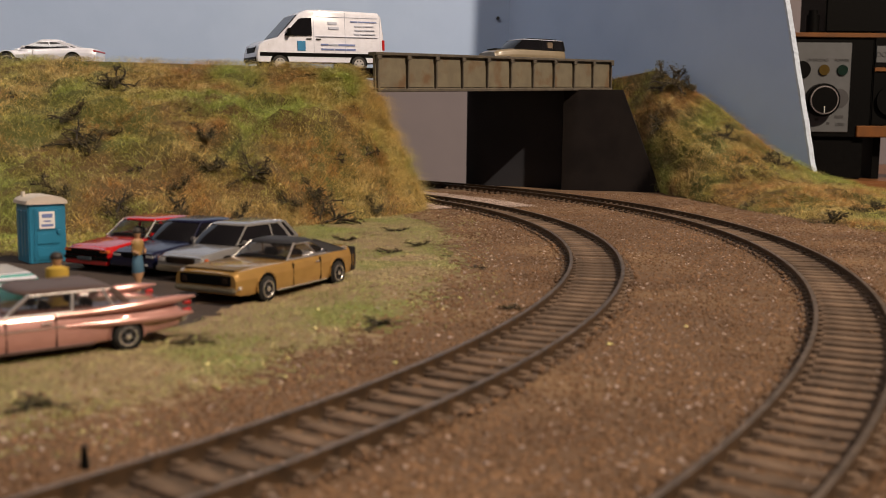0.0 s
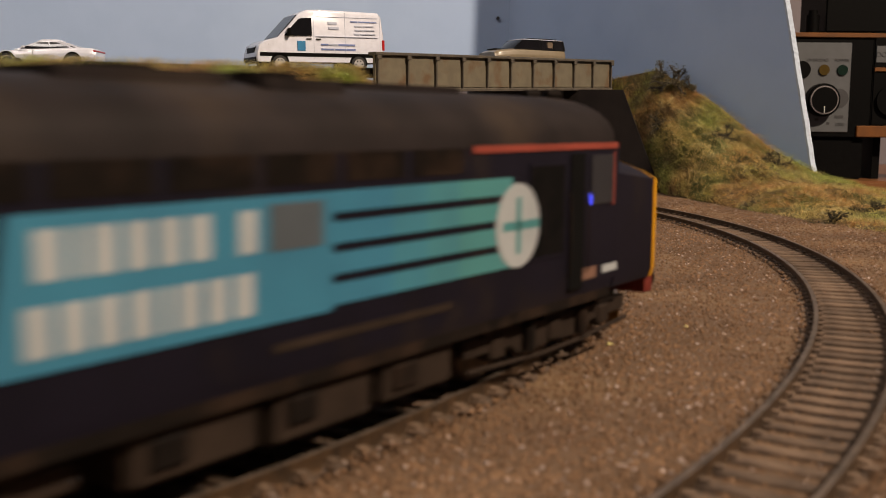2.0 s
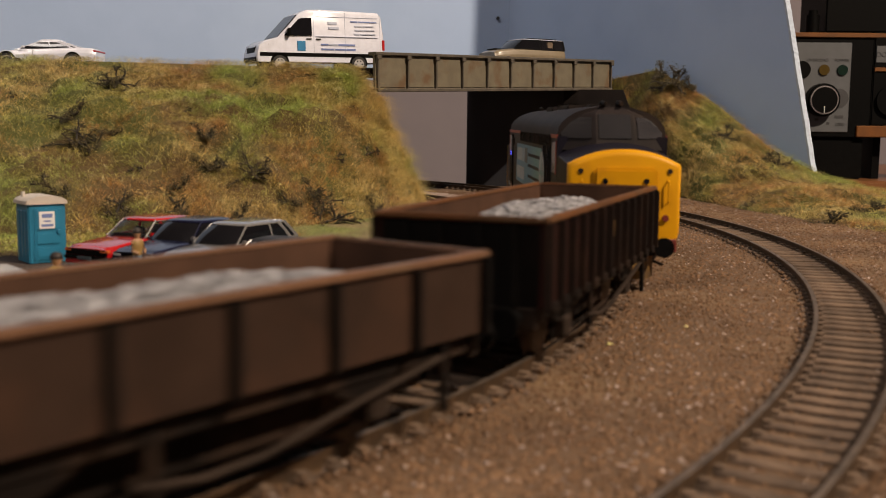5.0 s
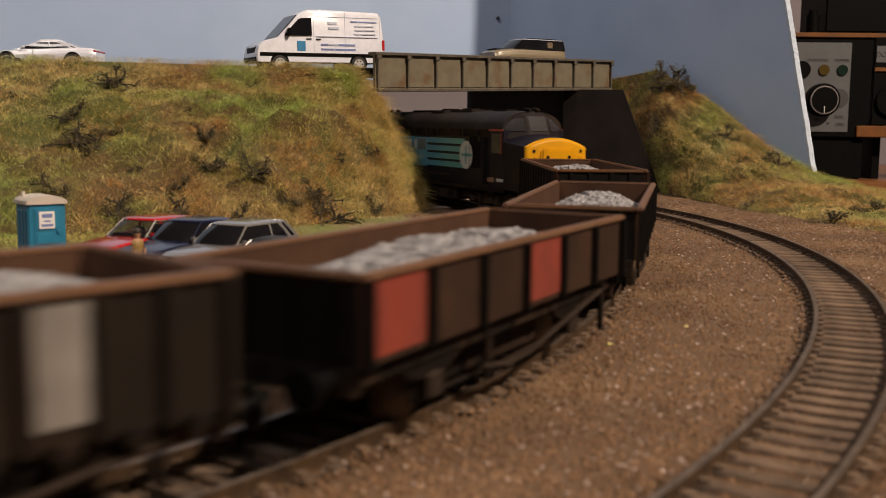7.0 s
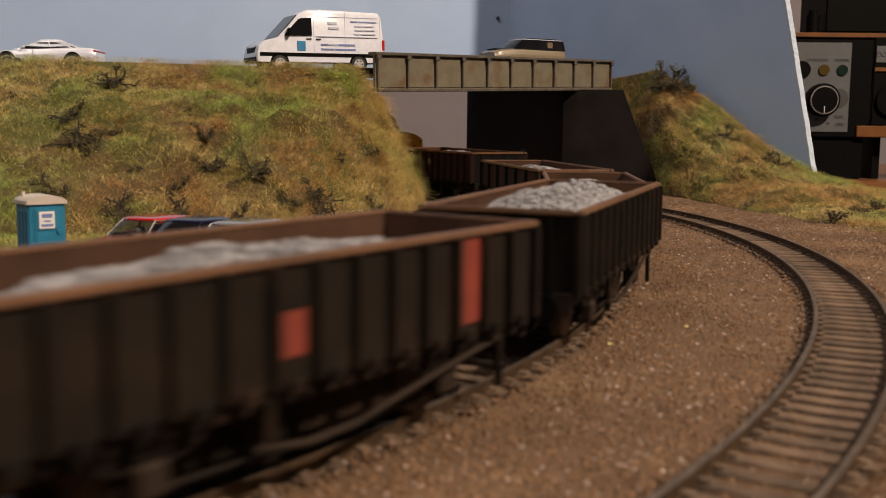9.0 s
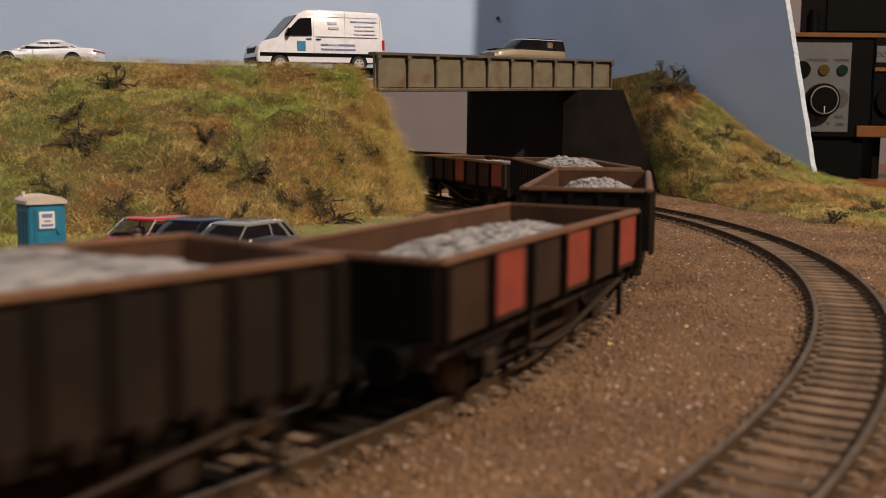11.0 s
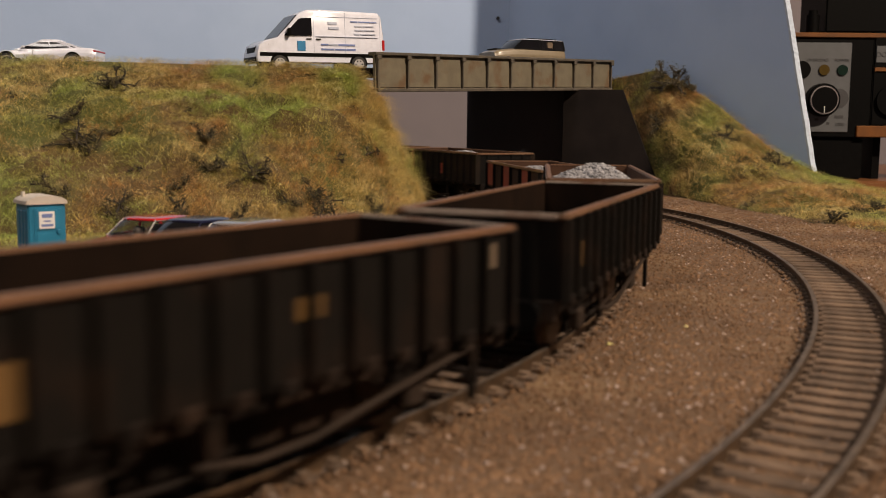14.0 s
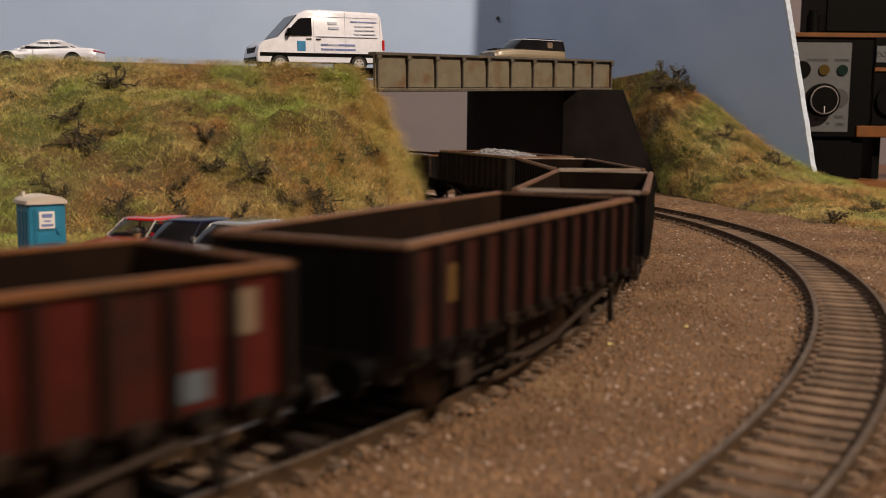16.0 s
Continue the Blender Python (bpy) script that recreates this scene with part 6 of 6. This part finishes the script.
for kind, x, y, k in ((0, 198, 140, 1.0), (1, 125, 205, 1.1), (3, 150, 245, 1.0), (1, 165, 262, 0.9), (1, 195, 245, 0.8), (2, 590, 272, 0.9), (2, 645, 262, 1.2), (1, 655, 275, 0.8), (2, 325, 200, 0.8), (2, 445, 155, 0.8),
                      (1, 370, 240, 0.9), (1, 378, 290, 1.1), (3, 455, 290, 1.0), (3, 575, 395, 1.3), (0, 570, 350, 0.8), (1, 550, 330, 0.9), (1, 300, 335, 1.0), (3, 220, 372, 1.0), (1, 410, 385, 1.0), (2, 80, 330, 1.0), (1, 90, 345, 0.8), (2, 150, 330, 0.8),
                      (2, 42, 112, 0.9), (1, 660, 365, 0.8), (2, 35, 175, 0.8), (2, 245, 290, 0.8), (1, 510, 360, 0.8), (3, 310, 372, 0.9)):
    place_bush(kind, "left", (x - 784) / 1850, (213 - 0.01 * (x - 784) - y) / 1850, k * 1.15)
for kind, x, y, k in ((3, 1180, 122, 1.5), (1, 1160, 115, 1.3), (1, 1215, 118, 1.0), (3, 1160, 195, 1.0), (0, 1272, 218, 0.9), (2, 1305, 258, 1.0), (0, 1362, 265, 1.0), (1, 1345, 268, 0.9), (2, 1440, 370, 1.0), (1, 1460, 385, 1.2), (2, 1330, 345, 0.8), (1, 1535, 345, 1.0)):
    place_bush(kind, "right", (x - 784) / 1850, (213 - 0.01 * (x - 784) - y) / 1850, k * 1.15)


def ground_bush(kind, sx, drop, scale):
    """A flattened clump on the level ground, along slopes (right, down) from the eye."""
    y = (EYE_H + 1.0) / drop
    x = sx * y
    return copy_thing(BUSHES[kind], at(x, y, ground_z(x, y) + 0.3, random.uniform(0, 360)) @ Matrix.Diagonal((scale, scale, scale * 0.5, 1)))


for kind, x, y, k in ((3, 665, 577, 0.5), (2, 640, 590, 0.5), (3, 40, 745, 0.5), (2, 835, 472, 0.8), (3, 330, 626, 0.45), (1, 610, 432, 0.6), (3, 690, 452, 0.5), (1, 742, 440, 0.6), (2, 795, 455, 0.6), (3, 905, 540, 0.35), (1, 700, 415, 0.6)):
    ground_bush(kind, (x - 784) / 1850, (y - 213 + 0.01 * (x - 784)) / 1850, k)


# ---- the controller on its table beside the layout ----
def text_part(name, words, size, m, material, parent):
    """Lettering in the built-in font, as a mesh; m in millimetres-to-metres pose."""
    cu = bpy.data.curves.new(name, "FONT")
    cu.body, cu.size, cu.align_x, cu.align_y = words, size * MM, "CENTER", "CENTER"
    cu.extrude = 0.0001
    tmp = bpy.data.objects.new(name, cu)
    scene.collection.objects.link(tmp)
    bpy.context.view_layer.update()
    me = bpy.data.meshes.new_from_object(tmp)
    bpy.data.objects.remove(tmp)
    me.materials.clear()
    me.materials.append(material)
    ob = new(name, me)
    ob.parent, ob.matrix_basis = parent, m
    return ob


M["panel_grey"] = mat("controller_face", (0.1062, 0.1122, 0.1207), (0.0935, 0.0994, 0.1062), rough=0.45, scale=80)
M["orange_trim"] = mat("orange_trim", (0.17, 0.058, 0.006), (0.12, 0.042, 0.006), rough=0.5, scale=60)
M["led_yellow"] = mat("yellow_lens", (0.085, 0.055, 0.010), rough=0.25, scale=50)
M["led_green"] = mat("green_lens", (0.005, 0.02, 0.014), rough=0.25, scale=50)
M["ink"] = mat("dark_print", (0.05, 0.05, 0.055), rough=0.6, scale=50)


def build_controller():
    t = thing("train_controller", at(356, 1100, -8, 0), "black model train controller with grey face, knob and lamps", "controller")
    bm = bmesh.new()
    box(bm, -12, 92, 0, 90, 43, 146, 1.5, 2)
    case = part("case", bm, M["black"], t)
    bm = bmesh.new()
    box(bm, -14, 84, 4, 80, 0, 43, 1.5, 2)
    part("pedestal", bm, M["black"], t)
    bm = bmesh.new()
    box(bm, -13, 120, -2.5, 92, 146, 151, 0.8)
    part("orange_strip", bm, M["orange_trim"], case, "orange edge strip")
    bm = bmesh.new()
    box(bm, 74, 120, -2.5, 60, 44, 56, 0.8)
    part("orange_strip", bm, M["orange_trim"], case, "orange edge strip")
    bm = bmesh.new()
    box(bm, 5, 65, -1.2, 0.4, 49, 141, 0.5)
    face = part("face_plate", bm, M["panel_grey"], case, "grey printed face plate")
    for nm, x, z, r, mt in (("overload_lamp", 37, 113, 5.5, "led_yellow"), ("power_lamp", 56, 113, 5.5, "led_green"), ("jack_socket", 14, 113, 9, "black")):
        bm = bmesh.new()
        cyl(bm, (x, -1.6, z), "y", r, 2.4, 24)
        part(nm, bm, M[mt], face)
    bm = bmesh.new()
    cyl(bm, (35, -7, 82), "y", 17, 12, 40)
    bmesh.ops.bevel(bm, geom=[e for e in bm.edges if any(len(f.verts) > 4 for f in e.link_faces)], offset=1.5, segments=3, affect="EDGES")
    knob = part("knob", bm, M["black"], face, "large black knob with a bright ring")
    bm = bmesh.new()
    cyl(bm, (35, -13.2, 82), "y", 14.5, 0.8, 40)
    part("knob_ring", bm, M["chrome"], knob)
    bm = bmesh.new()
    cyl(bm, (35, -13.8, 82), "y", 13.2, 1.0, 40)
    part("knob_cap", bm, M["black"], knob)
    bm = bmesh.new()
    box(bm, 34.6, 35.4, -14.6, -14.0, 69, 76)
    part("pointer", bm, M["white"], knob)
    bm = bmesh.new()
    cyl(bm, (54, -1.4, 84), "y", 10, 0.6, 36)
    part("dial_print", bm, M["ink"], face)
    up = pose(0, 0, 0, 90, 0, 0)
    text_part("lettering", "OVERLOAD", 4.3, at(30, -1.5, 123) @ up, M["ink"], face)
    text_part("lettering", "POWER", 4.3, at(55, -1.5, 123) @ up, M["ink"], face)
    text_part("lettering", "1000", 4.6, at(56, -1.5, 57) @ up, M["ink"], face)
    for x, z, w in ((20, 55, 6), (32, 62, 4), (44, 58, 3), (55, 65, 9)):
        bm = bmesh.new()
        box(bm, x - w / 2, x + w / 2, -1.5, -1.1, z - 1.4, z + 1.4)
        part("print_bar", bm, M["ink"], face)
    return t


build_controller()


def build_side_unit():
    t = thing("equipment_box", at(452, 1098, -8), "black equipment box with a white warning label", "equipment box")
    bm = bmesh.new()
    box(bm, -8, 90, 0, 90, 56, 152, 1.2, 2)
    box(bm, 0, 90, 6, 80, 44, 56, 0.5)
    body = part("case", fix(bm), M["black"], t)
    for x in (4, 80):
        bm = bmesh.new()
        box(bm, x, x + 8, 20, 70, 0, 45)
        part("leg", bm, M["black"], t)
    bm = bmesh.new()
    box(bm, -6, 60, -1.0, 0.3, 121, 138, 0.3)
    lab = part("label", bm, M["panel_grey"], body, "white label")
    text_part("lettering", "DO NOT", 7.0, at(8, -1.3, 129) @ pose(0, 0, 0, 90, 0, 0), M["ink"], lab)
    bm = bmesh.new()
    box(bm, -7, 90, -1.6, 0.4, 112, 116, 0.3)
    part("orange_strip", bm, M["orange_trim"], body, "orange edge strip")
    bm = bmesh.new()
    cyl(bm, (12, -1.5, 82), "y", 16, 4, 32)
    part("round_socket", bm, M["arch"], body)


build_side_unit()


def build_upper_unit():
    t = thing("power_supply", at(420, 1110, 144.5), "black box standing on the controller", "power supply")
    bm = bmesh.new()
    box(bm, -24, 120, 0, 80, 0, 70, 1.5, 2)
    part("case", bm, M["black"], t)
    bm = bmesh.new()
    cyl(bm, (-34, 10, 9), "z", 7, 18, 20)
    cyl(bm, (-34, 10, 20), "z", 5, 6, 20)
    part("plug", bm, M["black"], t)


build_upper_unit()


def build_table():
    t = thing("side_table", at(420, 1150, 0), "dark wooden side table carrying the controller", "table")
    bm = bmesh.new()
    box(bm, -140, 700, -80, 380, -36, -8.2, 2.0, 2)
    part("tabletop", bm, M["wood"], t)
    for x, y in ((-120, -60), (680, -60), (-120, 360), (680, 360)):
        bm = bmesh.new()
        box(bm, x - 20, x + 20, y - 18, y + 18, -950, -36, 2)
        part("leg", bm, M["wood"], t)


build_table()


def build_layout_legs():
    """Trestle legs carry the baseboard."""
    t = thing("trestle", at(0, 0, 0), "plain wooden trestle legs under the layout", "trestle")
    for x in (-1700, -850, 150):
        for y in (-700, 700):
            bm = bmesh.new()
            box(bm, x - 22, x + 22, y - 22, y + 22, -950, -22)
            part("leg", bm, M["ply"], t)


build_layout_legs()


# ---- scraps on the ground: pale chips in the verge and ballast, a peg ----
def build_scraps():
    spots = ((372, 693), (380, 697), (505, 642), (555, 592), (785, 546), (815, 524), (500, 673), (90, 662), (165, 640), (700, 645), (1085, 600), (360, 660), (230, 762), (130, 780), (1222, 566), (640, 470), (720, 455), (560, 560))
    P = []
    for px, py in spots:
        d = 1850 * 50.2 / (py - 213 + 0.01 * (px - 784))
        x = (px - 784) / 1850 * d
        P.append((x, d, ground_z(x, d) + 0.4))
    P = np.array(P)
    tagged(stones("pale_chips", P, 0.5 + 0.5 * rng.random(len(P)), M["straw"]), "scattered pale wood and stone chips", "chips", kind="stuff")
    bm = bmesh.new()
    cyl(bm, (0, 0, 1.6), "z", 0.8, 3.6, 8, 0.4)
    ob = part("peg", bm, M["black"])
    ob.matrix_basis = at(-52.5, 149, -2)
    tagged(ob, "small dark peg beside the inner track", "peg")


build_scraps()


# ---- what moves: the train, at a steady 100 mm a second ----
SPEED = 100.0


def vehicle_pose(s, inset):
    """On the inner curve at s, pulled in by the sagitta of its wheelbase."""
    k = 1.0 if S_IN < s < S_OUT else 0.0
    x, y, h = on_curve(s, -inset * k)
    return at(x, y, 1.2, h)


def lead(t):
    """The locomotive starts a little early and eases back to the steady speed."""
    pts = ((0, 13), (0.5, 10), (1, 2.5), (2, 0.5), (3, -2), (4, -4.5), (5.5, -3.5), (7, 0), (16.1, 0))
    for (a, p), (b, q) in zip(pts, pts[1:]):
        if t <= b:
            return p + (q - p) * (t - a) / (b - a)
    return 0


def motions():
    times = [i * 0.5 for i in range(33)]
    walk(loco, [(t, vehicle_pose(-97 + SPEED * (t - 3.9) + lead(t), 5.0)) for t in times])
    for i, w in enumerate(WAGONS):
        walk(w, [(t, vehicle_pose(-321.5 + SPEED * (t - 12.5) - 127.3 * (i - 7), 0.9)) for t in times])


motions()
